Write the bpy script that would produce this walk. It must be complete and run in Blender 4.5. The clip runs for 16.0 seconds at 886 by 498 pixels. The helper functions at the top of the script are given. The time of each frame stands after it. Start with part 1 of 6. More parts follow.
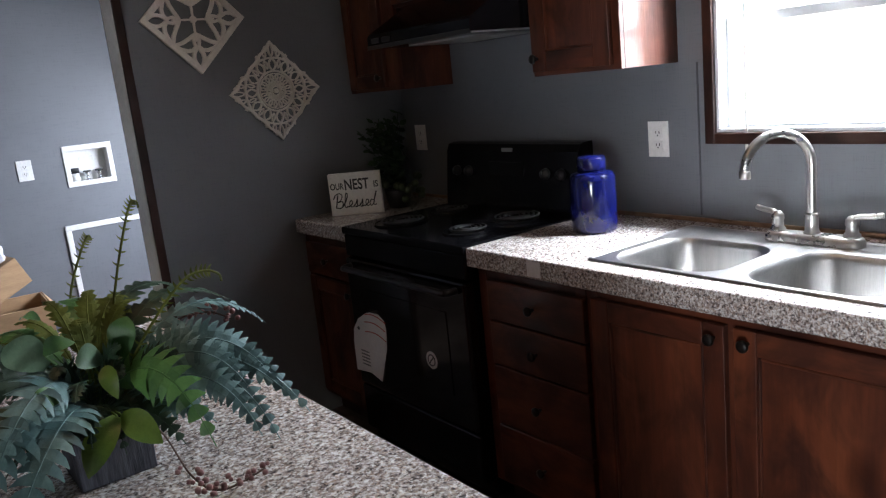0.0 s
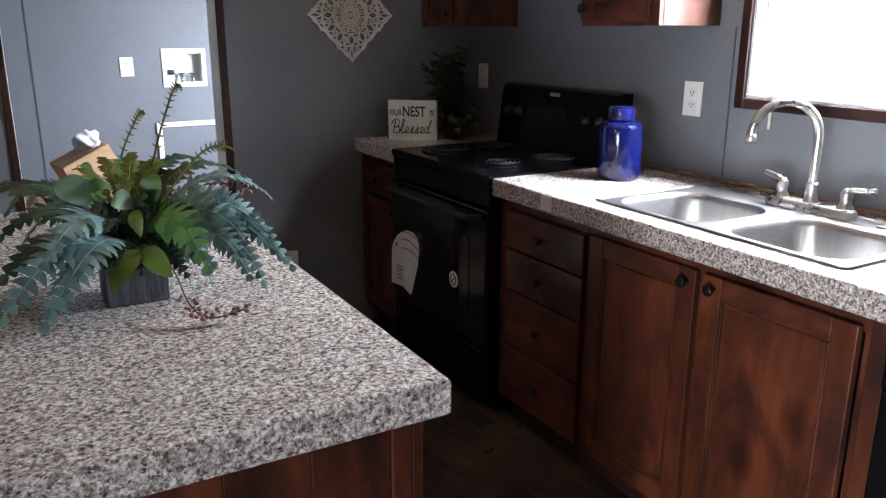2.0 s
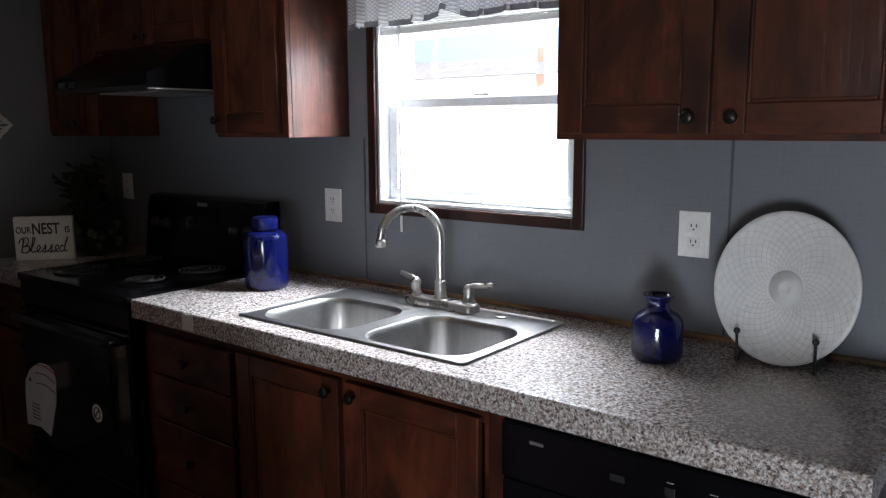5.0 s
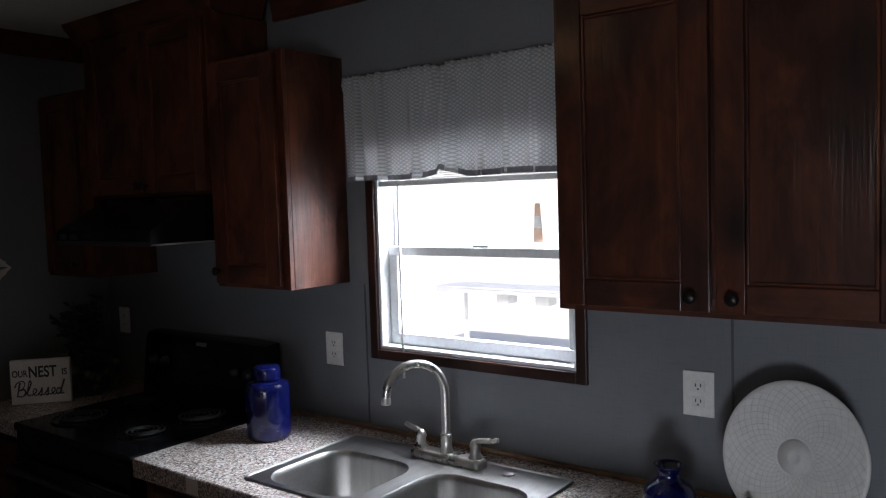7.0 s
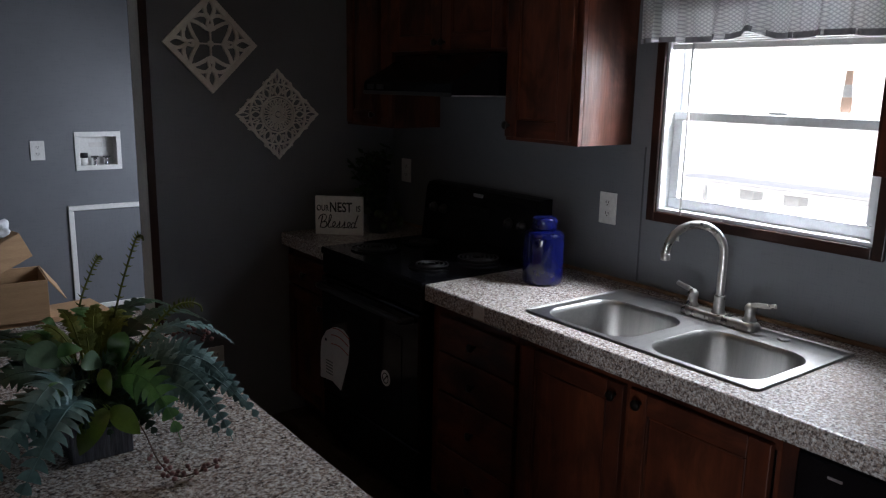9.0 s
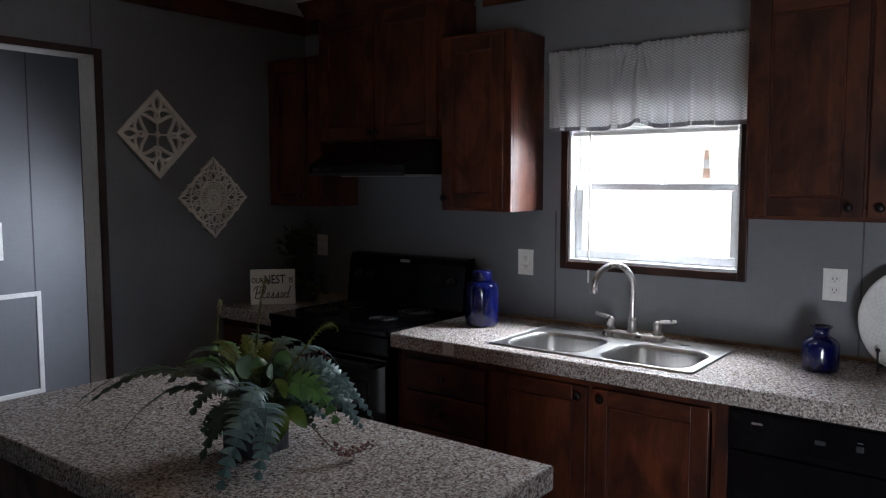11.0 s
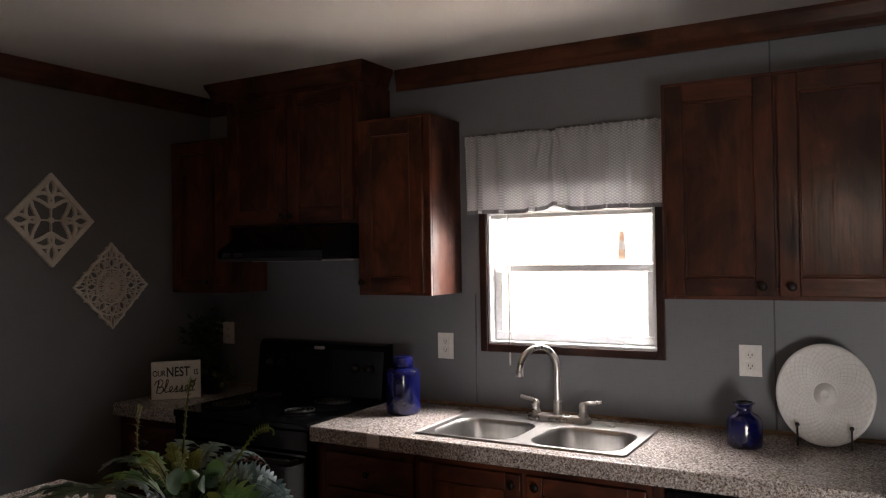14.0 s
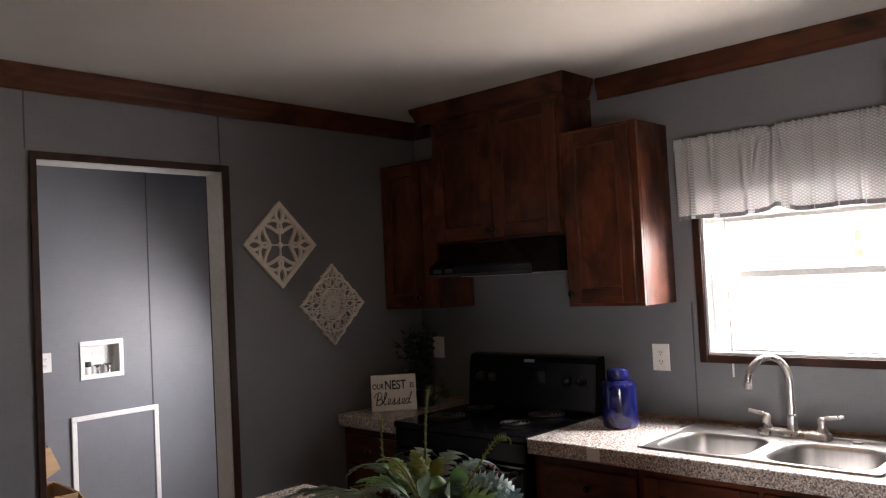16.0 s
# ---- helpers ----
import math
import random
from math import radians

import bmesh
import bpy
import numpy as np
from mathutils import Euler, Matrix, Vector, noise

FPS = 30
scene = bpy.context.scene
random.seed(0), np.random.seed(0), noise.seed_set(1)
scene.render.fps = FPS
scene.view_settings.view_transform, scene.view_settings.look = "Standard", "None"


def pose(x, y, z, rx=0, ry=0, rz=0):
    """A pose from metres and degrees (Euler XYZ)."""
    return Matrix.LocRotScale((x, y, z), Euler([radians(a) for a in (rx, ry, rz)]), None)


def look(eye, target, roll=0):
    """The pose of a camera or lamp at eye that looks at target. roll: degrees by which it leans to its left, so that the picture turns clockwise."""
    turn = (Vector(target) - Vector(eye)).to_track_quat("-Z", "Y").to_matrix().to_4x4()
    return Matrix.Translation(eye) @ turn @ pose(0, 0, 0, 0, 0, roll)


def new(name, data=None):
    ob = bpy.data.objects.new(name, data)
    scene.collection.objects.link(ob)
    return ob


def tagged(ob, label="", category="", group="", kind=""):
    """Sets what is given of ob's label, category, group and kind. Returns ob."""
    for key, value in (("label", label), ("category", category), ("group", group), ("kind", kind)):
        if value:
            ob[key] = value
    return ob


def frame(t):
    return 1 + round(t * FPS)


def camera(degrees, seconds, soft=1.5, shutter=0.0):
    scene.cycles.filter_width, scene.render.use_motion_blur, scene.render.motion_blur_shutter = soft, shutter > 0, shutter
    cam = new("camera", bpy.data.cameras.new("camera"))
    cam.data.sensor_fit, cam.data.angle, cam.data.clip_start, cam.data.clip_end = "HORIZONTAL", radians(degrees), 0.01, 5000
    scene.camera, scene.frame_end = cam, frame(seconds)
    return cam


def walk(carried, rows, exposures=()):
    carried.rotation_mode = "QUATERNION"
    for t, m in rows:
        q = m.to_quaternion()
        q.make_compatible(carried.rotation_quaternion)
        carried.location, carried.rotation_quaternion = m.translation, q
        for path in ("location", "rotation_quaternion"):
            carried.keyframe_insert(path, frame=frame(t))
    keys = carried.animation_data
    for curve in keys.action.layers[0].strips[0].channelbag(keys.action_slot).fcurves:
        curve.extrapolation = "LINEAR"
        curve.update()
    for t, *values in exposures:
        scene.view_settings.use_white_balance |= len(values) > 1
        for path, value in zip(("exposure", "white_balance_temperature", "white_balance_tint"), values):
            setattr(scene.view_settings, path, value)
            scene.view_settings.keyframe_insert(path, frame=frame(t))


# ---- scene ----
cam = camera(59.2, 16.0, 1.2)
PATH = [
    (0, (-2.119, -3.085, 1.437), (-0.962, -1.508, 1.014), -6.0),
    (0.5, (-1.984, -3.133, 1.413), (-0.912, -1.498, 0.993), -2.2),
    (1, (-2.01, -3.239, 1.423), (-0.963, -1.598, 0.964), -1.8),
    (1.5, (-2.049, -3.362, 1.41), (-1.086, -1.681, 0.912), -1.7),
    (2, (-2.085, -3.388, 1.401), (-1.133, -1.715, 0.859), 0.1),
    (2.5, (-2.078, -3.362, 1.425), (-1.13, -1.686, 0.886), -1.5),
    (3, (-2.064, -3.337, 1.434), (-1.027, -1.686, 0.988), -0.0),
    (3.5, (-2.036, -3.344, 1.425), (-0.862, -1.766, 1.06), 0.9),
    (4, (-1.958, -3.386, 1.41), (-0.534, -2.024, 1.067), 1.3),
    (4.2, (-1.935, -3.404, 1.412), (-0.428, -2.142, 1.04), 1.0),
    (6.3, (-1.928, -3.467, 1.633), (-0.334, -2.264, 1.531), -2.9),
    (6.5, (-1.943, -3.453, 1.671), (-0.339, -2.26, 1.613), -2.5),
    (7, (-1.957, -3.414, 1.688), (-0.36, -2.217, 1.562), -1.8),
    (7.5, (-1.987, -3.379, 1.691), (-0.504, -2.05, 1.505), -1.1),
    (8, (-2.017, -3.339, 1.684), (-0.681, -1.87, 1.446), -0.2),
    (8.5, (-2.088, -3.348, 1.629), (-0.867, -1.791, 1.337), 0.6),
    (9, (-2.204, -3.38, 1.606), (-1.03, -1.813, 1.196), 1.1),
    (9.2, (-2.287, -3.367, 1.598), (-0.97, -1.895, 1.282), 1.6),
    (11.3, (-3.103, -3.308, 1.532), (-1.515, -2.104, 1.362), 0.3),
    (11.5, (-3.114, -3.275, 1.522), (-1.524, -2.077, 1.333), 1.5),
    (12, (-3.197, -3.233, 1.542), (-1.533, -2.125, 1.47), 2.2),
    (12.5, (-3.203, -3.229, 1.543), (-1.479, -2.221, 1.658), 1.2),
    (13, (-3.181, -3.231, 1.548), (-1.435, -2.269, 1.709), 0.2),
    (13.5, (-3.11, -3.237, 1.548), (-1.334, -2.328, 1.689), 0.0),
    (14, (-3.078, -3.187, 1.581), (-1.337, -2.203, 1.598), -0.9),
    (14.5, (-3.088, -3.168, 1.63), (-1.458, -2.017, 1.758), -1.9),
    (15, (-3.117, -3.138, 1.6), (-1.551, -1.9, 1.72), -2.8),
    (15.5, (-3.136, -3.114, 1.58), (-1.624, -1.808, 1.685), -3.0),
    (16, (-3.139, -3.105, 1.571), (-1.675, -1.744, 1.643), -2.9),
]
EXPOSURES = [(0.0, 2.22, 6100, 11), (0.6, 2.78, 6100, 11), (1.5, 2.83, 6100, 11), (2.4, 2.83, 6100, 11), (3.0, 2.76, 6050, 11), (3.5, 2.58, 6050, 11), (4.0, 2.1, 6050, 11), (4.2, 2.02, 6050, 11), (6.3, 0.6, 6050, 11), (7.0, 0.58, 6050, 11), (7.5, 0.4, 6050, 11), (8.0, 0.28, 6100, 11),
             (9.2, 0.75, 6100, 11), (11.3, 1.08, 6100, 11), (11.6, 1.06, 6100, 11), (12.0, 0.95, 6300, 13), (12.5, 1.22, 7250, 19), (14.5, 1.08, 7400, 19), (15.0, 1.13, 7300, 19), (16.0, 1.98, 7250, 19)]
walk(cam, [(t, look(eye, target, roll)) for t, eye, target, roll in PATH], EXPOSURES)

# ---- world and large lights ----
world = bpy.data.worlds.new("world")
scene.world = world
world.use_nodes = True
wn = world.node_tree.nodes
sky = wn.new("ShaderNodeTexSky")
sky.sky_type = "NISHITA"
sky.sun_disc = False
sky.sun_elevation = radians(40)
sky.sun_rotation = radians(243)
sky.air_density, sky.dust_density = 1.0, 4.0
world.node_tree.links.new(sky.outputs[0], wn["Background"].inputs[0])
wn["Background"].inputs[1].default_value = 0.15

sun_data = bpy.data.lights.new("sun", "SUN")
sun_data.energy, sun_data.angle, sun_data.color = 5.0, radians(1), (1.0, 0.95, 0.88)
sun = new("sun", sun_data)
sun.matrix_world = look((-16, -8, 15), (0, 0, 0))


def window_light(name, x, y, z, target, w, h, watts, colour=(0.92, 0.96, 1.0), spread=180):
    d = bpy.data.lights.new(name, "AREA")
    d.shape, d.size, d.size_y, d.energy, d.color = "RECTANGLE", w, h, watts, colour
    d.spread = radians(spread)
    o = new(name, d)
    o.matrix_world = look((x, y, z), target)
    return o


# sky light standing in the openings of the laundry and of the living room
window_light("low_window_light", -4.66, -4.5, 0.5, (-0.6, -3.2, 0.55), 0.8, 0.8, 3.8, spread=58)
window_light("small_window_light", -4.66, -3.05, 1.8, (-0.3, -3.1, 1.7), 0.5, 0.5, 0.16, (1.0, 0.97, 0.93), spread=60)
window_light("laundry_window_light", -0.03, 0.7, 1.12, (-1.8, 1.2, 0.2), 0.75, 1.0, 18.5, (0.86, 0.91, 1.0), 155)
# daylight in the opening over the sink, above the line of sight
window_light("sink_window_light", 0.42, -2.2, 2.0, (-0.9, -1.98, 0.8), 0.95, 0.5, 82)
# low bright sky seen slantwise past the window reveal
window_light("side_sky_light", 0.8, -2.5, 1.45, (-0.15, -1.56, 1.55), 0.95, 0.75, 2.5, (1.0, 1.0, 1.0), 44)
# sky to the south of the window, falling in towards the far corner
window_light("south_sky_light", 0.35, -2.36, 1.52, (-0.75, -0.4, 1.25), 0.4, 0.6, 2.4, (0.84, 0.91, 1.0), 120)
window_light("yard_bounce_light", 0.4, -2.04, 0.88, (-1.6, -2.04, 2.5), 0.9, 0.45, 15.5, (1.0, 0.92, 0.82))


# ---- materials ----
def mat(name, rough=0.5, metal=0.0, colour=(0.5, 0.5, 0.5), coat=0.0, spec=0.5):
    m = bpy.data.materials.new(name)
    m.use_nodes = True
    n = m.node_tree.nodes
    b = n["Principled BSDF"]
    b.inputs["Base Color"].default_value = (*colour, 1)
    b.inputs["Roughness"].default_value = rough
    b.inputs["Metallic"].default_value = metal
    b.inputs["Coat Weight"].default_value = coat
    b.inputs["Coat Roughness"].default_value = 0.15
    b.inputs["Specular IOR Level"].default_value = spec
    return m, n, m.node_tree.links, b


def coords(n, l, scale, spread=0.0):
    tc = n.new("ShaderNodeTexCoord")
    mp = n.new("ShaderNodeMapping")
    mp.inputs["Scale"].default_value = scale
    l.new(tc.outputs["Object"], mp.inputs["Vector"])
    if spread:
        oi = n.new("ShaderNodeObjectInfo")
        mu = n.new("ShaderNodeMath")
        mu.operation = "MULTIPLY"
        mu.inputs[1].default_value = spread
        l.new(oi.outputs["Random"], mu.inputs[0])
        l.new(mu.outputs[0], mp.inputs["Location"])
    return mp.outputs["Vector"]


def noise_tex(n, l, vec, scale, detail=4.0, rough=0.6, dist=0.0):
    t = n.new("ShaderNodeTexNoise")
    t.inputs["Scale"].default_value = scale
    t.inputs["Detail"].default_value = detail
    t.inputs["Roughness"].default_value = rough
    t.inputs["Distortion"].default_value = dist
    l.new(vec, t.inputs["Vector"])
    return t.outputs["Fac"]


def ramp(n, l, fac, stops):
    r = n.new("ShaderNodeValToRGB")
    e = r.color_ramp.elements
    while len(e) < len(stops):
        e.new(0.5)
    for i, (p, c) in enumerate(stops):
        e[i].position = p
        e[i].color = (*c, 1) if len(c) == 3 else c
    l.new(fac, r.inputs["Fac"])
    return r.outputs["Color"]


def mix(n, l, a, b, fac, kind="MIX"):
    m = n.new("ShaderNodeMix")
    m.data_type = "RGBA"
    m.blend_type = kind
    for sock, v in ((m.inputs[0], fac), (m.inputs[6], a), (m.inputs[7], b)):
        if hasattr(v, "is_output"):
            l.new(v, sock)
        elif isinstance(v, tuple):
            sock.default_value = (*v, 1)
        else:
            sock.default_value = v
    return m.outputs[2]


def bump(n, l, b, height, strength, dist=0.002):
    bp = n.new("ShaderNodeBump")
    bp.inputs["Strength"].default_value = strength
    bp.inputs["Distance"].default_value = dist
    l.new(height, bp.inputs["Height"])
    l.new(bp.outputs["Normal"], b.inputs["Normal"])


def two_scale(name, dark, light, scale, rough, bump_s=0.15, metal=0.0, coat=0.0, stretch=(1, 1, 1), spread=7.0, fine=9.0, spec=0.5, leafy=False):
    m, n, l, b = mat(name, rough, metal, light, coat, spec)
    v = coords(n, l, stretch, spread)
    big = noise_tex(n, l, v, scale)
    small = noise_tex(n, l, v, scale * fine, 3.0, 0.7)
    c = ramp(n, l, big, [(0.3, dark), (0.7, light)])
    g = ramp(n, l, small, [(0.3, (0.86, 0.86, 0.86)), (0.7, (1.0, 1.0, 1.0))])
    c = mix(n, l, c, g, 1.0, "MULTIPLY")
    if leafy:
        ge = n.new("ShaderNodeNewGeometry")
        c = mix(n, l, c, ramp(n, l, ge.outputs["Random Per Island"], [(0.0, (0.45, 0.5, 0.5)), (0.6, (1, 1, 1)), (1.0, (1.3, 1.25, 1.2))]), 1.0, "MULTIPLY")
    l.new(c, b.inputs["Base Color"])
    r = n.new("ShaderNodeMapRange")
    r.inputs["To Min"].default_value, r.inputs["To Max"].default_value = rough * 0.8, min(1.0, rough * 1.2)
    l.new(big, r.inputs["Value"])
    l.new(r.outputs[0], b.inputs["Roughness"])
    if bump_s:
        bump(n, l, b, small, bump_s)
    return m


def wood(name, axis, tones, rough=0.48, coat=0.38, knots=True):
    """Stained, knotty boards with the grain along an axis."""
    m, n, l, b = mat(name, rough, 0.0, tones[1], coat, 0.25)
    st = [8.0, 8.0, 8.0]
    st[axis] = 1.3
    v = coords(n, l, tuple(st), 19.0)
    grain = noise_tex(n, l, v, 1.3, 6.0, 0.62, 0.6)
    st2 = [90.0, 90.0, 90.0]
    st2[axis] = 3.5
    v2 = coords(n, l, tuple(st2), 19.0)
    pores = noise_tex(n, l, v2, 1.0, 3.0, 0.6)
    st3 = [4.5, 4.5, 4.5]
    st3[axis] = 2.8
    v3 = coords(n, l, tuple(st3), 13.0)
    blot = noise_tex(n, l, v3, 1.3, 4.0, 0.6, 0.7)
    c = ramp(n, l, grain, [(0.2, tones[0]), (0.5, tones[1]), (0.8, tones[2])])
    c = mix(n, l, c, ramp(n, l, pores, [(0.35, (0.6, 0.55, 0.53)), (0.6, (1, 1, 1))]), 0.35, "MULTIPLY")
    c = mix(n, l, c, ramp(n, l, blot, [(0.38, (0.3, 0.25, 0.23)), (0.56, (1, 1, 1))]), 0.85, "MULTIPLY")
    if knots:
        sk = [7.0, 7.0, 7.0]
        sk[axis] = 3.6
        vk = coords(n, l, tuple(sk), 23.0)
        vo = n.new("ShaderNodeTexVoronoi")
        vo.inputs["Scale"].default_value = 0.8
        l.new(vk, vo.inputs["Vector"])
        kn = ramp(n, l, vo.outputs["Distance"], [(0.06, (0.08, 0.05, 0.04)), (0.13, (0.3, 0.24, 0.22)), (0.26, (1, 1, 1))])
        c = mix(n, l, c, kn, 0.85, "MULTIPLY")
    l.new(c, b.inputs["Base Color"])
    ad = n.new("ShaderNodeMath")
    ad.operation = "MULTIPLY_ADD"
    ad.inputs[1].default_value = 2.0
    l.new(grain, ad.inputs[0])
    l.new(pores, ad.inputs[2])
    # the finish is duller over the blotches and along the pores
    mr = n.new("ShaderNodeMapRange")
    mr.inputs["From Min"].default_value, mr.inputs["From Max"].default_value = 0.3, 0.7
    mr.inputs["To Min"].default_value, mr.inputs["To Max"].default_value = rough + 0.16, rough - 0.1
    l.new(blot, mr.inputs["Value"])
    l.new(mr.outputs[0], b.inputs["Roughness"])
    cr = n.new("ShaderNodeMapRange")
    cr.inputs["From Min"].default_value, cr.inputs["From Max"].default_value = 0.35, 0.65
    cr.inputs["To Min"].default_value, cr.inputs["To Max"].default_value = coat * 0.6, coat
    l.new(grain, cr.inputs["Value"])
    l.new(cr.outputs[0], b.inputs["Coat Weight"])
    bump(n, l, b, ad.outputs[0], 0.42, 0.0016)
    l.new(b.inputs["Normal"].links[0].from_socket, b.inputs["Coat Normal"])
    return m


TONES = ((0.024, 0.007, 0.004), (0.08, 0.0205, 0.0085), (0.158, 0.044, 0.0165))
M_WOOD_Y = wood("stained_wood_y", 1, TONES)
M_WOOD_Z = wood("stained_wood_z", 2, TONES)
DTONES = ((0.016, 0.0065, 0.005), (0.036, 0.0135, 0.009), (0.058, 0.022, 0.013))
M_TRIM_X = wood("dark_trim_x", 0, DTONES, 0.4, 0.1, False)
M_TRIM_Y = wood("dark_trim_y", 1, DTONES, 0.4, 0.1, False)
M_TRIM_Z = wood("dark_trim_z", 2, DTONES, 0.4, 0.1, False)
CTONES = ((0.04, 0.013, 0.007), (0.09, 0.028, 0.013), (0.145, 0.048, 0.021))
M_CROWN_X = wood("crown_wood_x", 0, CTONES, 0.4, 0.1)
M_CROWN_Y = wood("crown_wood_y", 1, CTONES, 0.4, 0.1)
M_TAN = wood("tan_strip_wood", 1, ((0.16, 0.09, 0.05), (0.27, 0.17, 0.1), (0.36, 0.24, 0.15)), 0.5, 0.0, False)


def wall_vinyl(name, base):
    """Vinyl-faced board with a faint linen weave."""
    m, n, l, b = mat(name, 0.5, 0.0, base)
    v = coords(n, l, (1, 1, 1))
    big = noise_tex(n, l, v, 1.2, 4.0, 0.6)
    c = ramp(n, l, big, [(0.3, tuple(x * 0.86 for x in base)), (0.7, tuple(x * 1.1 for x in base))])
    v1 = coords(n, l, (260, 260, 14))
    v2 = coords(n, l, (14, 14, 260))
    w1 = noise_tex(n, l, v1, 1.0, 2.0)
    w2 = noise_tex(n, l, v2, 1.0, 2.0)
    ad = n.new("ShaderNodeMath")
    ad.operation = "ADD"
    l.new(w1, ad.inputs[0])
    l.new(w2, ad.inputs[1])
    c = mix(n, l, c, ramp(n, l, ad.outputs[0], [(0.75, (0.84, 0.84, 0.84)), (1.2 / 1.25, (1, 1, 1))]), 0.8, "MULTIPLY")
    l.new(c, b.inputs["Base Color"])
    bump(n, l, b, ad.outputs[0], 0.12, 0.001)
    return m


M_WALL = wall_vinyl("grey_vinyl_wallboard", (0.144, 0.15, 0.162))
M_SEAM = two_scale("wall_seam", (0.05, 0.052, 0.06), (0.08, 0.083, 0.09), 6, 0.6)

# sprayed ceiling
M_CEIL, n, l, b = mat("sprayed_ceiling", 0.85, 0, (0.62, 0.6, 0.57), 0, 0.2)
v = coords(n, l, (1, 1, 1))
bumpy = noise_tex(n, l, v, 105, 4.0, 0.65)
l.new(ramp(n, l, noise_tex(n, l, v, 1.1), [(0.3, (0.66, 0.64, 0.6)), (0.7, (0.76, 0.735, 0.7))]), b.inputs["Base Color"])
bump(n, l, b, bumpy, 0.4, 0.004)


def granite(name):
    """Speckled laminate: light, grey, tan and dark grains."""
    m, n, l, b = mat(name, 0.24, 0, (0.4, 0.38, 0.36), 0.0)
    v = coords(n, l, (1, 1, 1))
    vo = n.new("ShaderNodeTexVoronoi")
    vo.inputs["Scale"].default_value = 260
    vo.inputs["Randomness"].default_value = 1.0
    wob = n.new("ShaderNodeTexNoise")
    wob.inputs["Scale"].default_value = 120
    l.new(v, wob.inputs["Vector"])
    l.new(mix(n, l, v, wob.outputs["Color"], 0.012), vo.inputs["Vector"])
    bw = n.new("ShaderNodeSeparateColor")
    l.new(vo.outputs["Color"], bw.inputs[0])
    clump = noise_tex(n, l, v, 125, 3.0, 0.6)
    sm = n.new("ShaderNodeMath")
    sm.operation = "MULTIPLY_ADD"
    sm.inputs[1].default_value = 0.42
    l.new(bw.outputs[0], sm.inputs[0])
    mp = n.new("ShaderNodeMapRange")
    mp.inputs["From Min"].default_value, mp.inputs["From Max"].default_value = 0.25, 0.75
    mp.inputs["To Max"].default_value = 0.6
    l.new(clump, mp.inputs["Value"])
    l.new(mp.outputs[0], sm.inputs[2])
    c = ramp(n, l, sm.outputs[0], [(0.18, (0.045, 0.042, 0.044)), (0.31, (0.15, 0.128, 0.12)), (0.46, (0.3, 0.25, 0.225)),
                                  (0.58, (0.42, 0.39, 0.37)), (0.74, (0.62, 0.6, 0.58)), (0.9, (0.74, 0.73, 0.71))])
    tan = noise_tex(n, l, v, 160, 2.0)
    c = mix(n, l, c, ramp(n, l, tan, [(0.5, (1, 1, 1)), (0.66, (0.84, 0.68, 0.56))]), 0.75, "MULTIPLY")
    l.new(c, b.inputs["Base Color"])
    bump(n, l, b, clump, 0.05, 0.0005)
    return m


M_GRANITE = granite("speckled_laminate")
M_STEEL = two_scale("brushed_stainless", (0.42, 0.41, 0.4), (0.56, 0.55, 0.53), 3, 0.33, 0.03, 1.0, 0.0, (1, 14, 1), 0, 20)
M_NICKEL = two_scale("satin_nickel", (0.5, 0.48, 0.45), (0.66, 0.64, 0.61), 12, 0.28, 0.0, 1.0)
M_CHROME = two_scale("chrome", (0.55, 0.55, 0.55), (0.7, 0.7, 0.7), 10, 0.12, 0.0, 1.0)
# darker copy of chrome, for the cooktop trim rings
M_DARKCHROME = two_scale("dark_chrome", (0.1, 0.1, 0.1), (0.2, 0.2, 0.2), 30, 0.2, 0.0, 1.0)
M_BLACK = two_scale("black_enamel", (0.003, 0.003, 0.004), (0.006, 0.006, 0.007), 5, 0.16, 0.0, 0, 0.0, spec=0.2)
M_BLACKGLASS = two_scale("black_oven_glass", (0.003, 0.003, 0.004), (0.006, 0.006, 0.007), 5, 0.06, 0.0, 0, 0.3)
M_BLACKMAT = two_scale("black_plastic", (0.008, 0.008, 0.009), (0.014, 0.014, 0.015), 25, 0.42, 0.05)
M_IRON = two_scale("black_iron", (0.006, 0.006, 0.006), (0.016, 0.015, 0.015), 40, 0.5, 0.2)
M_BRONZE = two_scale("dark_bronze_knob", (0.008, 0.006, 0.005), (0.02, 0.016, 0.013), 40, 0.35, 0.1, 0.6)
M_BLUE = two_scale("cobalt_glaze", (0.0022, 0.0035, 0.037), (0.0042, 0.006, 0.07), 9, 0.12, 0.02, 0, 0.4)
M_WHITE = two_scale("white_plastic", (0.7, 0.69, 0.66), (0.78, 0.77, 0.74), 8, 0.35, 0.03)
M_VINYLWIN = two_scale("white_window_vinyl", (0.7, 0.71, 0.72), (0.78, 0.79, 0.8), 6, 0.35, 0.03)
M_PAINT = two_scale("off_white_paint", (0.6, 0.58, 0.54), (0.72, 0.7, 0.66), 5, 0.5, 0.1)
M_CARVE = two_scale("whitewashed_carving", (0.66, 0.62, 0.56), (0.8, 0.77, 0.71), 14, 0.65, 0.3)
M_SIGN = two_scale("sign_white_board", (0.62, 0.6, 0.56), (0.74, 0.72, 0.68), 10, 0.6, 0.1)
M_INK = two_scale("black_ink", (0.02, 0.02, 0.02), (0.04, 0.04, 0.04), 60, 0.6, 0.0)
M_GREYINK = two_scale("grey_print", (0.15, 0.15, 0.15), (0.22, 0.22, 0.22), 60, 0.6, 0.0)
M_RED = two_scale("red_print", (0.35, 0.04, 0.03), (0.45, 0.06, 0.04), 60, 0.6, 0.0)
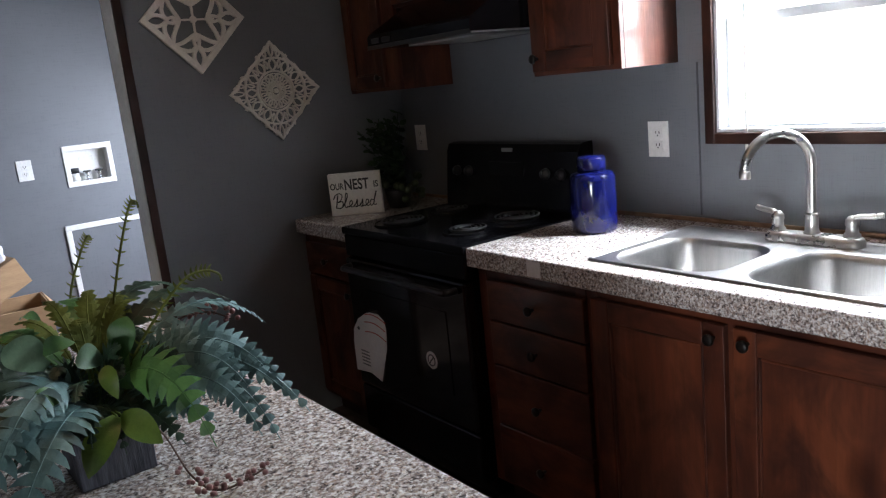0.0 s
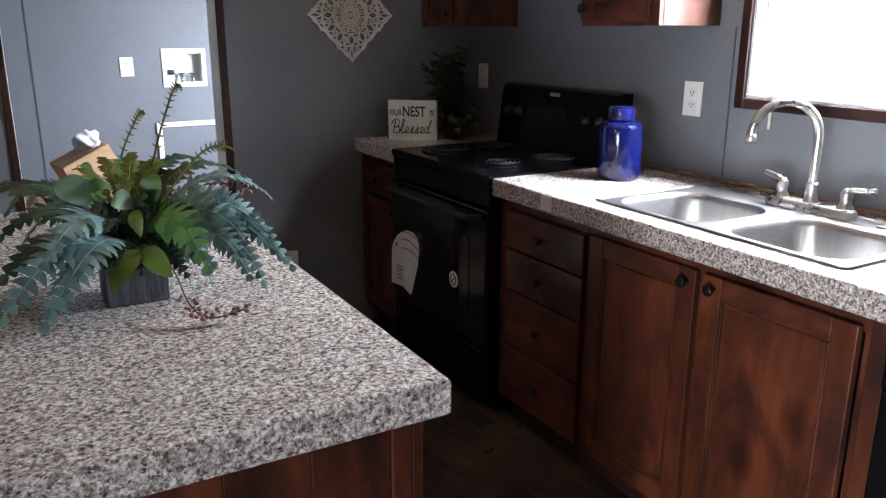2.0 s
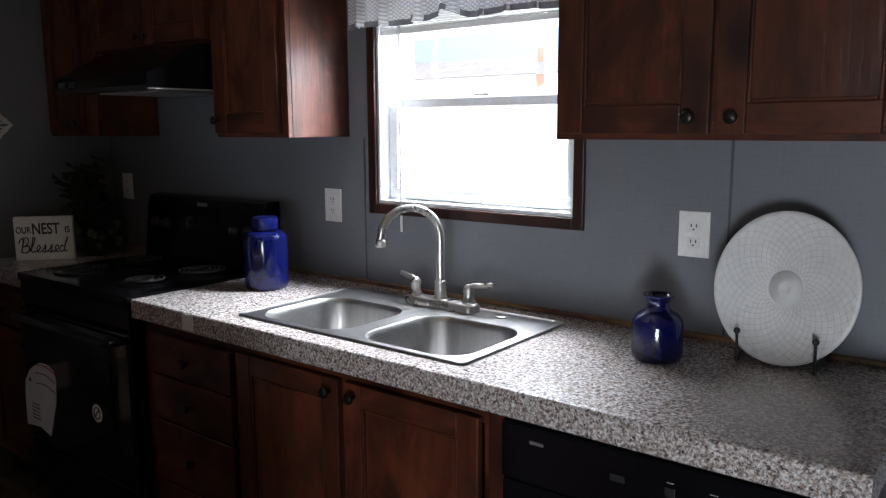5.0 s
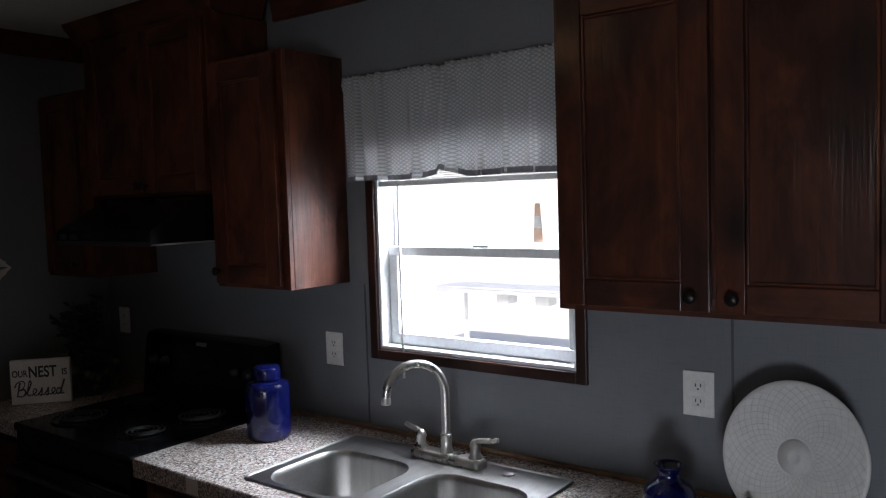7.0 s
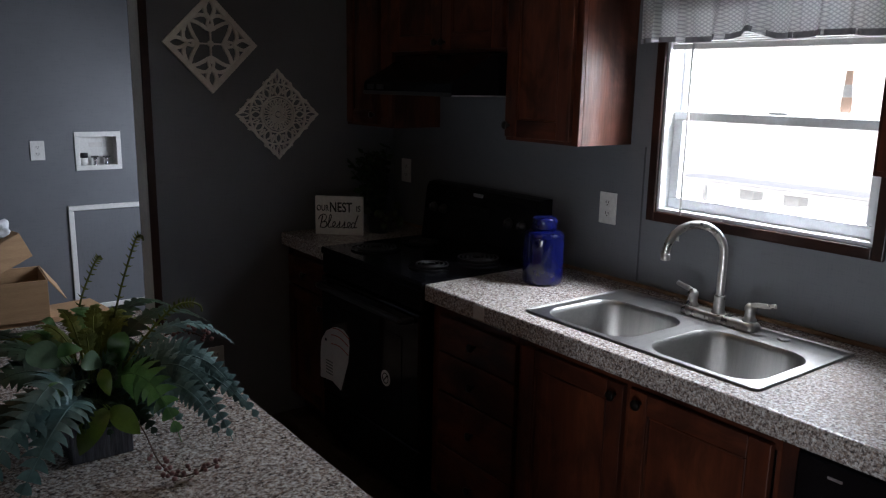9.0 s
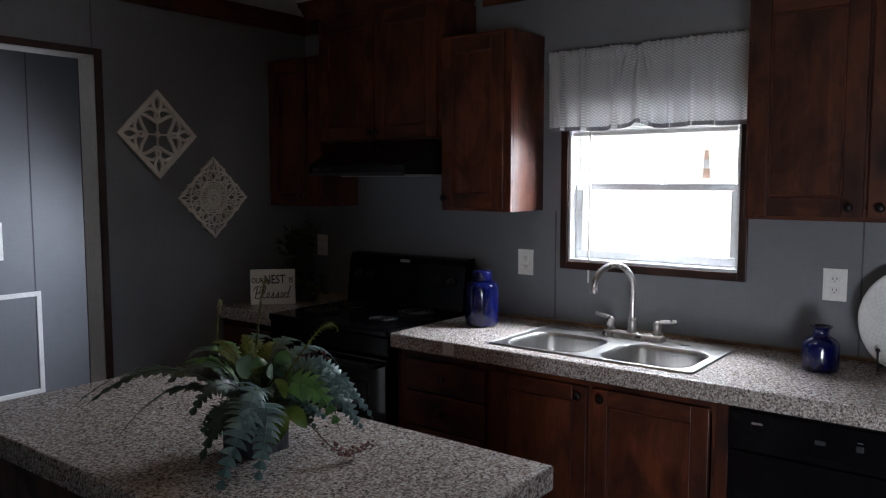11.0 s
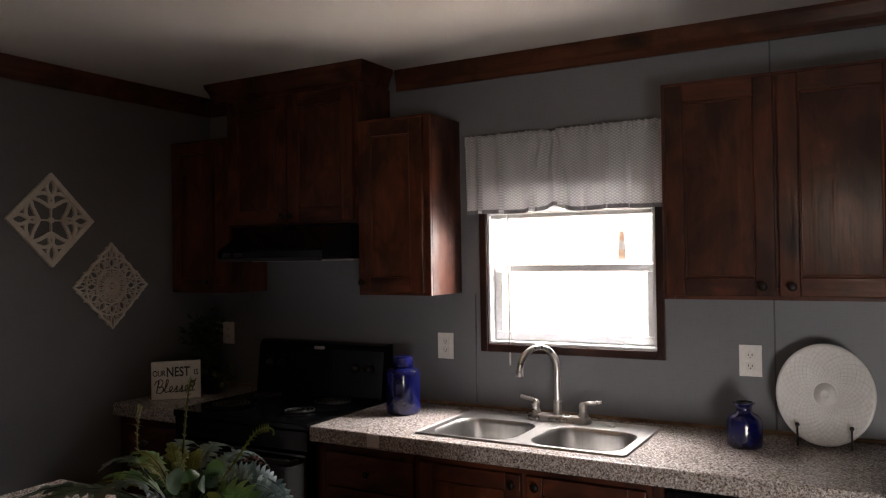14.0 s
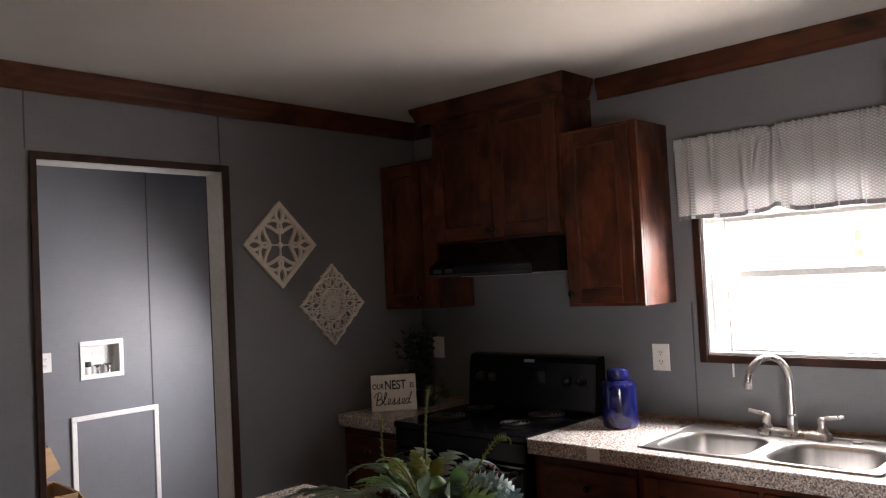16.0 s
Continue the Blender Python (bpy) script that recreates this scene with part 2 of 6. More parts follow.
M_PAPER = two_scale("white_card", (0.66, 0.64, 0.62), (0.74, 0.73, 0.71), 12, 0.55, 0.05)
M_SILVER = two_scale("silver_badge", (0.5, 0.5, 0.5), (0.62, 0.62, 0.62), 30, 0.3, 0.0, 0.8)
M_CARD = two_scale("cardboard", (0.36, 0.215, 0.11), (0.46, 0.285, 0.15), 5, 0.8, 0.2, 0, 0, (1, 1, 6))
M_FILM = two_scale("white_plastic_bag", (0.6, 0.6, 0.62), (0.75, 0.75, 0.76), 12, 0.3, 0.4)
M_PLATE = two_scale("white_stoneware", (0.6, 0.59, 0.57), (0.7, 0.69, 0.67), 7, 0.42, 0.05)
M_GROOVE = two_scale("plate_groove", (0.5, 0.49, 0.475), (0.58, 0.57, 0.555), 30, 0.6, 0.0)
M_FLOOR = wood("dark_vinyl_plank", 1, ((0.02, 0.014, 0.01), (0.06, 0.042, 0.03), (0.115, 0.084, 0.06)), 0.36, 0.05, False)
M_JOINT = two_scale("floor_joint", (0.004, 0.003, 0.003), (0.008, 0.006, 0.005), 20, 0.8)
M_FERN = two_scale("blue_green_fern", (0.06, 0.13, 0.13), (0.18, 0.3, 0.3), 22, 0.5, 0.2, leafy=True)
# dark green fronds; also stands for the shade deep inside the fern
M_FERNDARK = two_scale("dark_green_and_shade_fern", (0.012, 0.035, 0.02), (0.035, 0.075, 0.04), 22, 0.5, 0.2, leafy=True)
M_GREEN = two_scale("fresh_green_fern", (0.045, 0.13, 0.036), (0.11, 0.25, 0.062), 22, 0.45, 0.2, leafy=True)
M_LIME = two_scale("yellow_green_leaf", (0.065, 0.12, 0.01), (0.14, 0.215, 0.025), 18, 0.45, 0.2)
M_PALE = two_scale("pale_green_leaf", (0.08, 0.15, 0.09), (0.16, 0.25, 0.15), 18, 0.45, 0.2)
M_OLIVE = two_scale("olive_fiddlehead", (0.04, 0.045, 0.008), (0.095, 0.1, 0.02), 30, 0.75, 0.2, spec=0.15)
M_YOUNG = two_scale("young_frond", (0.06, 0.075, 0.012), (0.14, 0.16, 0.03), 30, 0.7, 0.2, spec=0.2)
M_BROWN = two_scale("brown_stem", (0.05, 0.025, 0.015), (0.11, 0.055, 0.035), 40, 0.6, 0.2)
M_BERRY = two_scale("dusty_rose_berry", (0.13, 0.05, 0.045), (0.27, 0.13, 0.12), 60, 0.5, 0.2)
# leaf and bud greens set below foliage tone to carry corner shade
M_IVY = two_scale("shade_darkened_ivy_leaf", (0.012, 0.03, 0.012), (0.03, 0.055, 0.022), 22, 0.65, 0.2, leafy=True, spec=0.2)
M_IVYBUD = two_scale("shade_darkened_bud", (0.018, 0.03, 0.008), (0.04, 0.058, 0.018), 22, 0.55, 0.2)
M_PLANTER = two_scale("charred_planter_wood", (0.018, 0.02, 0.028), (0.15, 0.155, 0.19), 24, 0.7, 0.5, 0, 0.0, (5, 5, 0.45), 3.0, 4.0)
M_SOIL = two_scale("dark_moss", (0.01, 0.012, 0.008), (0.03, 0.03, 0.02), 60, 0.9, 0.6)
M_GRASS = two_scale("pale_gravel", (0.58, 0.57, 0.55), (0.72, 0.71, 0.69), 0.6, 0.9, 0.4)
M_SIDING = two_scale("white_siding", (0.74, 0.74, 0.73), (0.82, 0.82, 0.81), 1.0, 0.6, 0.1)
M_ROOF = two_scale("grey_shingle_roof", (0.16, 0.16, 0.17), (0.24, 0.24, 0.25), 2.0, 0.9, 0.3)
M_TRAILER = two_scale("weathered_grey_paint", (0.38, 0.38, 0.39), (0.46, 0.46, 0.47), 2.0, 0.5, 0.1)
M_HEM = two_scale("grey_hem_cloth", (0.16, 0.16, 0.17), (0.26, 0.26, 0.27), 40, 0.9, 0.2)
# orange lightened to put the window's flare into the colour
M_STICKER = two_scale("orange_label", (0.62, 0.42, 0.3), (0.7, 0.5, 0.38), 30, 0.6, 0.0)

# pane glass
M_GLASS = bpy.data.materials.new("window_glass")
M_GLASS.use_nodes = True
n, l = M_GLASS.node_tree.nodes, M_GLASS.node_tree.links
n.remove(n["Principled BSDF"])
tr, gl, mx, fr = n.new("ShaderNodeBsdfTransparent"), n.new("ShaderNodeBsdfGlossy"), n.new("ShaderNodeMixShader"), n.new("ShaderNodeFresnel")
gl.inputs["Roughness"].default_value = 0.02
l.new(fr.outputs[0], mx.inputs[0])
l.new(tr.outputs[0], mx.inputs[1])
l.new(gl.outputs[0], mx.inputs[2])
l.new(mx.outputs[0], n["Material Output"].inputs["Surface"])

# lamp glass
M_LAMP, n, l, b = mat("lit_opal_glass", 0.3, 0, (0.8, 0.75, 0.65))
b.inputs["Emission Color"].default_value = (1.0, 0.6, 0.28, 1)
b.inputs["Emission Strength"].default_value = 1.7

# valance cloth: grey and white zigzag weave, lets light through
M_CLOTH = bpy.data.materials.new("zigzag_valance_cloth")
M_CLOTH.use_nodes = True
n, l = M_CLOTH.node_tree.nodes, M_CLOTH.node_tree.links
b = n["Principled BSDF"]
b.inputs["Roughness"].default_value = 0.9
tc = n.new("ShaderNodeTexCoord")
sp = n.new("ShaderNodeSeparateXYZ")
l.new(tc.outputs["Object"], sp.inputs[0])


def maths(op, a, c=None, d=None):
    q = n.new("ShaderNodeMath")
    q.operation = op
    for i, val in enumerate((a, c, d)):
        if val is None:
            continue
        if isinstance(val, (int, float)):
            q.inputs[i].default_value = val
        else:
            l.new(val, q.inputs[i])
    return q.outputs[0]


# crossing slants make a small scale-like net
slant_a = maths("PINGPONG", maths("MULTIPLY_ADD", sp.outputs["Y"], 0.6, sp.outputs["Z"]), 0.006)
slant_b = maths("PINGPONG", maths("MULTIPLY_ADD", sp.outputs["Y"], -0.6, sp.outputs["Z"]), 0.006)
stripe = maths("MINIMUM", slant_a, slant_b)
weave = noise_tex(n, l, coords(n, l, (1, 1, 1)), 350, 2.0)
pat = ramp(n, l, maths("DIVIDE", stripe, 0.006), [(0.08, (0.54, 0.54, 0.56)), (0.5, (0.86, 0.86, 0.85))])
pat = mix(n, l, pat, ramp(n, l, weave, [(0.3, (0.8, 0.8, 0.8)), (0.7, (1, 1, 1))]), 1.0, "MULTIPLY")
l.new(pat, b.inputs["Base Color"])
tl = n.new("ShaderNodeBsdfTranslucent")
l.new(pat, tl.inputs["Color"])
ms = n.new("ShaderNodeMixShader")
ms.inputs[0].default_value = 0.62
l.new(b.outputs[0], ms.inputs[1])
l.new(tl.outputs[0], ms.inputs[2])
l.new(ms.outputs[0], n["Material Output"].inputs["Surface"])
bump(n, l, b, weave, 0.2, 0.001)


# ---- building helpers ----
def thing(name, at, label="", category="", group="", kind=""):
    e = new(name)
    e.empty_display_size = 0.05
    e.location = at
    return tagged(e, label, category, group, kind)


def origin_of(ob):
    p = Vector((0, 0, 0))
    while ob is not None:
        p += ob.location
        ob = ob.parent
    return p


def part(name, bm, material, parent, label="", smooth=False):
    """One mesh object under a thing or a part; the bmesh is in world metres."""
    bmesh.ops.translate(bm, verts=bm.verts, vec=-origin_of(parent))
    me = bpy.data.meshes.new(name)
    bm.to_mesh(me)
    bm.free()
    me.materials.append(material)
    if smooth:
        for p in me.polygons:
            p.use_smooth = True
    o = new(name, me)
    o.parent = parent
    return tagged(o, label)


def solid(name, bm, material, label="", category="", kind="structure", smooth=False):
    me = bpy.data.meshes.new(name)
    bm.to_mesh(me)
    bm.free()
    me.materials.append(material)
    if smooth:
        for p in me.polygons:
            p.use_smooth = True
    return tagged(new(name, me), label, category, "", kind)


def box(x0, x1, y0, y1, z0, z1, bevel=0.0, bm=None, seg=2):
    bm = bm or bmesh.new()
    x0, x1 = min(x0, x1), max(x0, x1)
    y0, y1 = min(y0, y1), max(y0, y1)
    z0, z1 = min(z0, z1), max(z0, z1)
    r = bmesh.ops.create_cube(bm, size=1.0)
    vs = r["verts"]
    bmesh.ops.scale(bm, vec=(x1 - x0, y1 - y0, z1 - z0), verts=vs)
    bmesh.ops.translate(bm, vec=((x0 + x1) / 2, (y0 + y1) / 2, (z0 + z1) / 2), verts=vs)
    if bevel:
        es = list({e for q in vs for e in q.link_edges})
        bmesh.ops.bevel(bm, geom=es, offset=bevel, segments=seg, affect="EDGES", profile=0.5)
    return bm


def lathe(profile, at, seg=40, bm=None, axis="z"):
    """A turned shape: (radius, height) pairs round a vertical axis at a point."""
    bm = bm or bmesh.new()
    rings = []
    for r, h in profile:
        ring = []
        for i in range(seg):
            a = 2 * math.pi * i / seg
            p = (r * math.cos(a), r * math.sin(a), h)
            if axis == "x":
                p = (h, p[0], p[1])
            elif axis == "y":
                p = (p[0], h, p[1])
            ring.append(bm.verts.new(Vector(p) + Vector(at)))
        rings.append(ring)
    for a, c in zip(rings, rings[1:]):
        for i in range(seg):
            bm.faces.new((a[i], a[(i + 1) % seg], c[(i + 1) % seg], c[i]))
    for ring in (rings[0], rings[-1]):
        bm.faces.new(ring)
    bmesh.ops.recalc_face_normals(bm, faces=bm.faces)
    return bm


def smooth_path(points, per=6):
    pts = [Vector(p) for p in points]
    out = []
    for i in range(len(pts) - 1):
        p0, p1, p2, p3 = pts[max(i - 1, 0)], pts[i], pts[i + 1], pts[min(i + 2, len(pts) - 1)]
        for k in range(per):
            t = k / per
            out.append(0.5 * ((2 * p1) + (p2 - p0) * t + (2 * p0 - 5 * p1 + 4 * p2 - p3) * t * t + (3 * p1 - p0 - 3 * p2 + p3) * t ** 3))
    out.append(pts[-1])
    return out


def tube(points, radius, seg=10, bm=None, end_radius=None):
    bm = bm or bmesh.new()
    pts = [Vector(p) for p in points]
    rings = []
    up = Vector((0.13, 0.31, 0.94))
    for i, p in enumerate(pts):
        d = (pts[min(i + 1, len(pts) - 1)] - pts[max(i - 1, 0)]).normalized()
        s = d.cross(up)
        if s.length < 0.05:
            s = d.cross(Vector((1, 0, 0)))
        s.normalize()
        u = s.cross(d)
        f = i / max(len(pts) - 1, 1)
        r = radius if end_radius is None else radius + (end_radius - radius) * f
        rings.append([bm.verts.new(p + r * (math.cos(2 * math.pi * k / seg) * s + math.sin(2 * math.pi * k / seg) * u)) for k in range(seg)])
    for a, c in zip(rings, rings[1:]):
        for k in range(seg):
            bm.faces.new((a[k], a[(k + 1) % seg], c[(k + 1) % seg], c[k]))
    bm.faces.new(rings[0])
    bm.faces.new(rings[-1])
    bmesh.ops.recalc_face_normals(bm, faces=bm.faces)
    return bm


def prism(poly, frame_of, depth, bm=None):
    """A flat outline (u, v) pushed to a depth; frame_of(u, v, d) gives the world place."""
    bm = bm or bmesh.new()
    a = [bm.verts.new(frame_of(u, v, 0.0)) for u, v in poly]
    c = [bm.verts.new(frame_of(u, v, depth)) for u, v in poly]
    k = len(poly)
    bm.faces.new(a)
    bm.faces.new(c[::-1])
    for i in range(k):
        bm.faces.new((a[i], c[i], c[(i + 1) % k], a[(i + 1) % k]))
    bmesh.ops.recalc_face_normals(bm, faces=bm.faces)
    return bm


def lettering(text, size, parent, m, material, shear=0.0, name="lettering", bold=0.0):
    """Raised letters in the built-in font, centred on the pose m."""
    cu = bpy.data.curves.new(name, "FONT")
    cu.body, cu.size, cu.shear, cu.align_x, cu.align_y = text, size, shear, "CENTER", "CENTER"
    cu.extrude, cu.offset = 0.0006, bold
    tmp = new(name, cu)
    me = bpy.data.meshes.new_from_object(tmp.evaluated_get(bpy.context.evaluated_depsgraph_get()))
    bpy.data.objects.remove(tmp)
    me.materials.clear()
    me.materials.append(material)
    me.transform(Matrix.Translation(-origin_of(parent)) @ m)
    o = new(name, me)
    o.parent = parent
    return o


# ---- large structure ----
CEIL = 2.45
# floor slab, with its planks at the end of the file
floor = solid("floor", box(-4.8, 0.0, -7.8, 3.0, -0.12, -0.006), M_JOINT, "dark wood-look vinyl plank floor", "floor")

# exterior wall with the sink window
WY0, WY1, WZ0, WZ1 = -2.408, -1.672, 1.193, 1.9
bm = box(0.0, 0.12, -7.8, WY0, -0.12, CEIL + 0.1)
box(0.0, 0.12, WY1, 0.55, -0.12, CEIL + 0.1, bm=bm)
box(0.0, 0.12, 1.35, 3.0, -0.12, CEIL + 0.1, bm=bm)
box(0.0, 0.12, 0.55, 1.35, -0.12, 1.0, bm=bm)
box(0.0, 0.12, 0.55, 1.35, 2.0, CEIL + 0.1, bm=bm)
box(0.0, 0.12, WY0, WY1, -0.12, WZ0, bm=bm)
box(0.0, 0.12, WY0, WY1, WZ1, CEIL + 0.1, bm=bm)
solid("wall_east", bm, M_WALL, "grey vinyl-faced exterior wall behind the sink counter", "wall")

# wall with the laundry opening
DX0, DX1, DZ = -2.044, -1.227, 2.107
bm = box(DX1, 0.0, 0.0, 0.13, 0.0, CEIL)
box(-4.7, DX0, 0.0, 0.13, 0.0, CEIL, bm=bm)
box(DX0, DX1, 0.0, 0.13, DZ, CEIL, bm=bm)
solid("wall_north", bm, M_WALL, "grey vinyl-faced wall with the laundry doorway", "wall")

# laundry room walls; its back wall has a recess for the supply box
LY = 1.9
bm = box(-4.7, -1.115, LY, LY + 0.12, 0.0, CEIL)
box(-0.875, 0.0, LY, LY + 0.12, 0.0, CEIL, bm=bm)
box(-1.115, -0.875, LY, LY + 0.12, 0.0, 1.06, bm=bm)
box(-1.115, -0.875, LY, LY + 0.12, 1.262, CEIL, bm=bm)
box(-1.13, -0.86, LY + 0.08, LY + 0.12, 1.04, 1.28, bm=bm)
solid("wall_laundry_back", bm, M_WALL, "pale grey vinyl-faced laundry back wall", "wall")
solid("wall_laundry_side", box(-3.34, -3.22, 0.13, LY, 0.0, CEIL), M_WALL, "grey vinyl-faced laundry side wall", "wall")

# living-room walls behind the camera, one with window openings
bm = box(-4.82, -4.7, -2.75, 3.0, -0.12, CEIL)
box(-4.82, -4.7, -7.8, -5.05, -0.12, CEIL, bm=bm)
box(-4.82, -4.7, -5.05, -3.95, -0.12, 0.05, bm=bm)
box(-4.82, -4.7, -5.05, -3.95, 1.0, CEIL, bm=bm)
box(-4.82, -4.7, -3.95, -3.35, -0.12, CEIL, bm=bm)
box(-4.82, -4.7, -3.35, -2.75, -0.12, 1.5, bm=bm)
box(-4.82, -4.7, -3.35, -2.75, 2.1, CEIL, bm=bm)
solid("wall_west", bm, M_WALL, "grey vinyl-faced living room wall with two window openings", "wall")
solid("wall_south", box(-4.7, 0.0, -7.82, -7.7, -0.12, CEIL), M_WALL, "plain grey vinyl-faced end wall", "wall")

solid("ceiling", box(-4.8, 0.0, -7.8, 3.0, CEIL, CEIL + 0.1), M_CEIL, "off-white sprayed ceiling", "ceiling")


def crown(name, along, fixed, a, b_, sign, material):
    """Crown moulding: a stepped profile run along a wall."""
    prof = [(0.0, -0.1), (0.01, -0.1), (0.013, -0.092), (0.013, -0.07), (0.018, -0.058), (0.023, -0.03), (0.026, -0.018), (0.027, -0.0015), (0.0, -0.0015)]
    bm = bmesh.new()
    ends = []
    for s in (a, b_):
        ring = []
        for d, h in prof:
            p = (fixed + sign * d, s, CEIL + h) if along == "y" else (s, fixed + sign * d, CEIL + h)
            ring.append(bm.verts.new(p))
        ends.append(ring)
    k = len(prof)
    for i in range(k):
        bm.faces.new((ends[0][i], ends[0][(i + 1) % k], ends[1][(i + 1) % k], ends[1][i]))
    bm.faces.new(ends[0])
    bm.faces.new(ends[1])
    bmesh.ops.recalc_face_normals(bm, faces=bm.faces)
    return solid(name, bm, material, "dark stained wood crown moulding", "moulding")


crown("trim_crown_east", "y", 0.0, -7.68, -1.2155, -1, M_CROWN_Y)
crown("trim_crown_north", "x", 0.0, -4.68, -0.001, -1, M_CROWN_X)
crown("trim_crown_corner", "y", 0.0, -0.24, -0.028, -1, M_CROWN_Y)

# wallboard seams
for i, (p0, p1) in enumerate((((-0.003, -2.838, 0.915), (0.0, -2.832, 2.35)), ((-0.003, -1.612, 0.93), (0.0, -1.607, 1.41)),
                              ((-2.07, -0.003, 2.13), (-2.065, 0.0, 2.35)), ((-1.25, -0.003, 2.13), (-1.246, 0.0, 2.35)),
                              ((-3.3, -0.003, 0.0), (-3.295, 0.0, 2.35)),
                              ((-0.664, LY - 0.003, 0.0), (-0.657, LY, CEIL)), ((-1.868, LY - 0.003, 0.0), (-1.861, LY, CEIL)))):
    solid("trim_wall_seam", box(p0[0], p1[0], p0[1], p1[1], p0[2], p1[2]), M_SEAM, "dark seam between two grey wallboards", "wall seam")

# doorway: white jamb and brown casings
door = thing("door_1", (-1.64, 0.05, 0.0), "open laundry doorway with white jamb and brown casing", "doorway", kind="structure")
part("jamb", box(DX1 - 0.016, DX1 - 0.0005, 0.0005, 0.1295, 0.0, DZ - 0.0005, 0.002), M_PAINT, door, "off-white painted jamb")
part("jamb", box(DX0 + 0.0005, DX0 + 0.016, 0.0005, 0.1295, 0.0, DZ - 0.0005, 0.002), M_PAINT, door, "off-white painted jamb")
part("head_jamb", box(DX0 + 0.0165, DX1 - 0.0165, 0.0005, 0.1295, DZ - 0.016, DZ - 0.0005, 0.002), M_PAINT, door, "off-white painted head")
for yy0, yy1 in ((-0.013, -0.0005), (0.1305, 0.143)):
    part("casing", box(DX1 - 0.0145, DX1 + 0.019, yy0, yy1, 0.0, DZ + 0.017, 0.003), M_TRIM_Z, door, "dark brown casing strip")
    part("casing", box(DX0 - 0.0125, DX0 + 0.0135, yy0, yy1, 0.0, DZ + 0.017, 0.003), M_TRIM_Z, door, "dark brown casing strip")
    part("head_casing", box(DX0 + 0.014, DX1 - 0.014, yy0, yy1, DZ - 0.0135, DZ + 0.0168, 0.003), M_TRIM_X, door, "dark brown casing strip")

# sink window: reveal, vinyl frame, two sashes, brown casing
win = thing("window_1", (0.06, -2.04, WZ0), "bright white vinyl single-hung window over the sink", "window", kind="structure")
e = 0.0006
part("sill", box(-0.002, 0.118, WY0 + e, WY1 - e, WZ0 + e, WZ0 + 0.012, 0.002), M_VINYLWIN, win)
part("reveal", box(-0.002, 0.118, WY1 - 0.012, WY1 - e, WZ0 + 0.0125, WZ1 - 0.0125, 0.002), M_VINYLWIN, win)
part("reveal", box(-0.002, 0.118, WY0 + e, WY0 + 0.012, WZ0 + 0.0125, WZ1 - 0.0125, 0.002), M_VINYLWIN, win)
part("reveal", box(-0.002, 0.118, WY0 + e, WY1 - e, WZ1 - 0.012, WZ1 - e, 0.002), M_VINYLWIN, win)
MID = 1.52


def sash(name, x0, x1, z0, z1, w, bottom, top):
    y0, y1 = WY0 + 0.0145, WY1 - 0.0145
    s = part(name, box(x0, x1, y0, y1, z0, z0 + bottom, 0.003), M_VINYLWIN, win)
    part("rail", box(x0, x1, y0, y1, z1 - top, z1, 0.003), M_VINYLWIN, s)
    part("stile", box(x0, x1, y0, y0 + w, z0 + bottom + e, z1 - top - e, 0.003), M_VINYLWIN, s)
    part("stile", box(x0, x1, y1 - w, y1, z0 + bottom + e, z1 - top - e, 0.003), M_VINYLWIN, s)
    g = part("pane", box((x0 + x1) / 2 - 0.002, (x0 + x1) / 2 + 0.002, y0 + w, y1 - w, z0 + bottom, z1 - top), M_GLASS, s)
    g.visible_shadow = False
    return s


sash("lower_sash", 0.042, 0.07, WZ0 + 0.014, MID + 0.016, 0.034, 0.036, 0.03)
sash("upper_sash", 0.074, 0.1, MID - 0.014, WZ1 - 0.014, 0.026, 0.03, 0.03)
part("latch", box(0.026, 0.042, -2.1, -2.04, MID + 0.0165, MID + 0.026, 0.003), M_VINYLWIN, win, "white sash latch")
cw = 0.034
part("casing", box(-0.014, -0.0005, WY1 + e, WY1 + cw, WZ0 - cw, WZ1 + cw, 0.003), M_TRIM_Z, win, "dark brown casing strip")
part("casing", box(-0.014, -0.0005, WY0 - cw, WY0 - e, WZ0 - cw, WZ1 + cw, 0.003), M_TRIM_Z, win, "dark brown casing strip")
part("casing", box(-0.014, -0.0005, WY0, WY1, WZ0 - cw, WZ0 - e, 0.003), M_TRIM_Y, win, "dark brown casing strip")
part("casing", box(-0.014, -0.0005, WY0, WY1, WZ1 + e, WZ1 + cw, 0.003), M_TRIM_Y, win, "dark brown casing strip")
lab = thing("window_sticker", (0.06, -2.25, 1.54), "orange and white sticker on the window glass, its orange paled for glare", "sticker")
part("lower_band", box(0.067, 0.0685, -2.268, -2.236, 1.552, 1.595), M_STICKER, lab)
part("middle_band", box(0.067, 0.0685, -2.266, -2.238, 1.5955, 1.63), M_PAPER, lab, "white middle band")
part("upper_band", box(0.067, 0.0685, -2.263, -2.241, 1.6305, 1.67), M_STICKER, lab)


# ---- cabinets ----
def knob(parent, x, y, z):
    prof = [(0.005, 0.0), (0.006, 0.010), (0.009, 0.014), (0.0145, 0.02), (0.015, 0.025), (0.011, 0.029), (0.0, 0.0295)]
    bm = lathe([(max(r, 0.0004), -h) for r, h in prof], (x, y, z), 20, axis="x")
    return part("knob", bm, M_BRONZE, parent, "dark bronze knob", True)


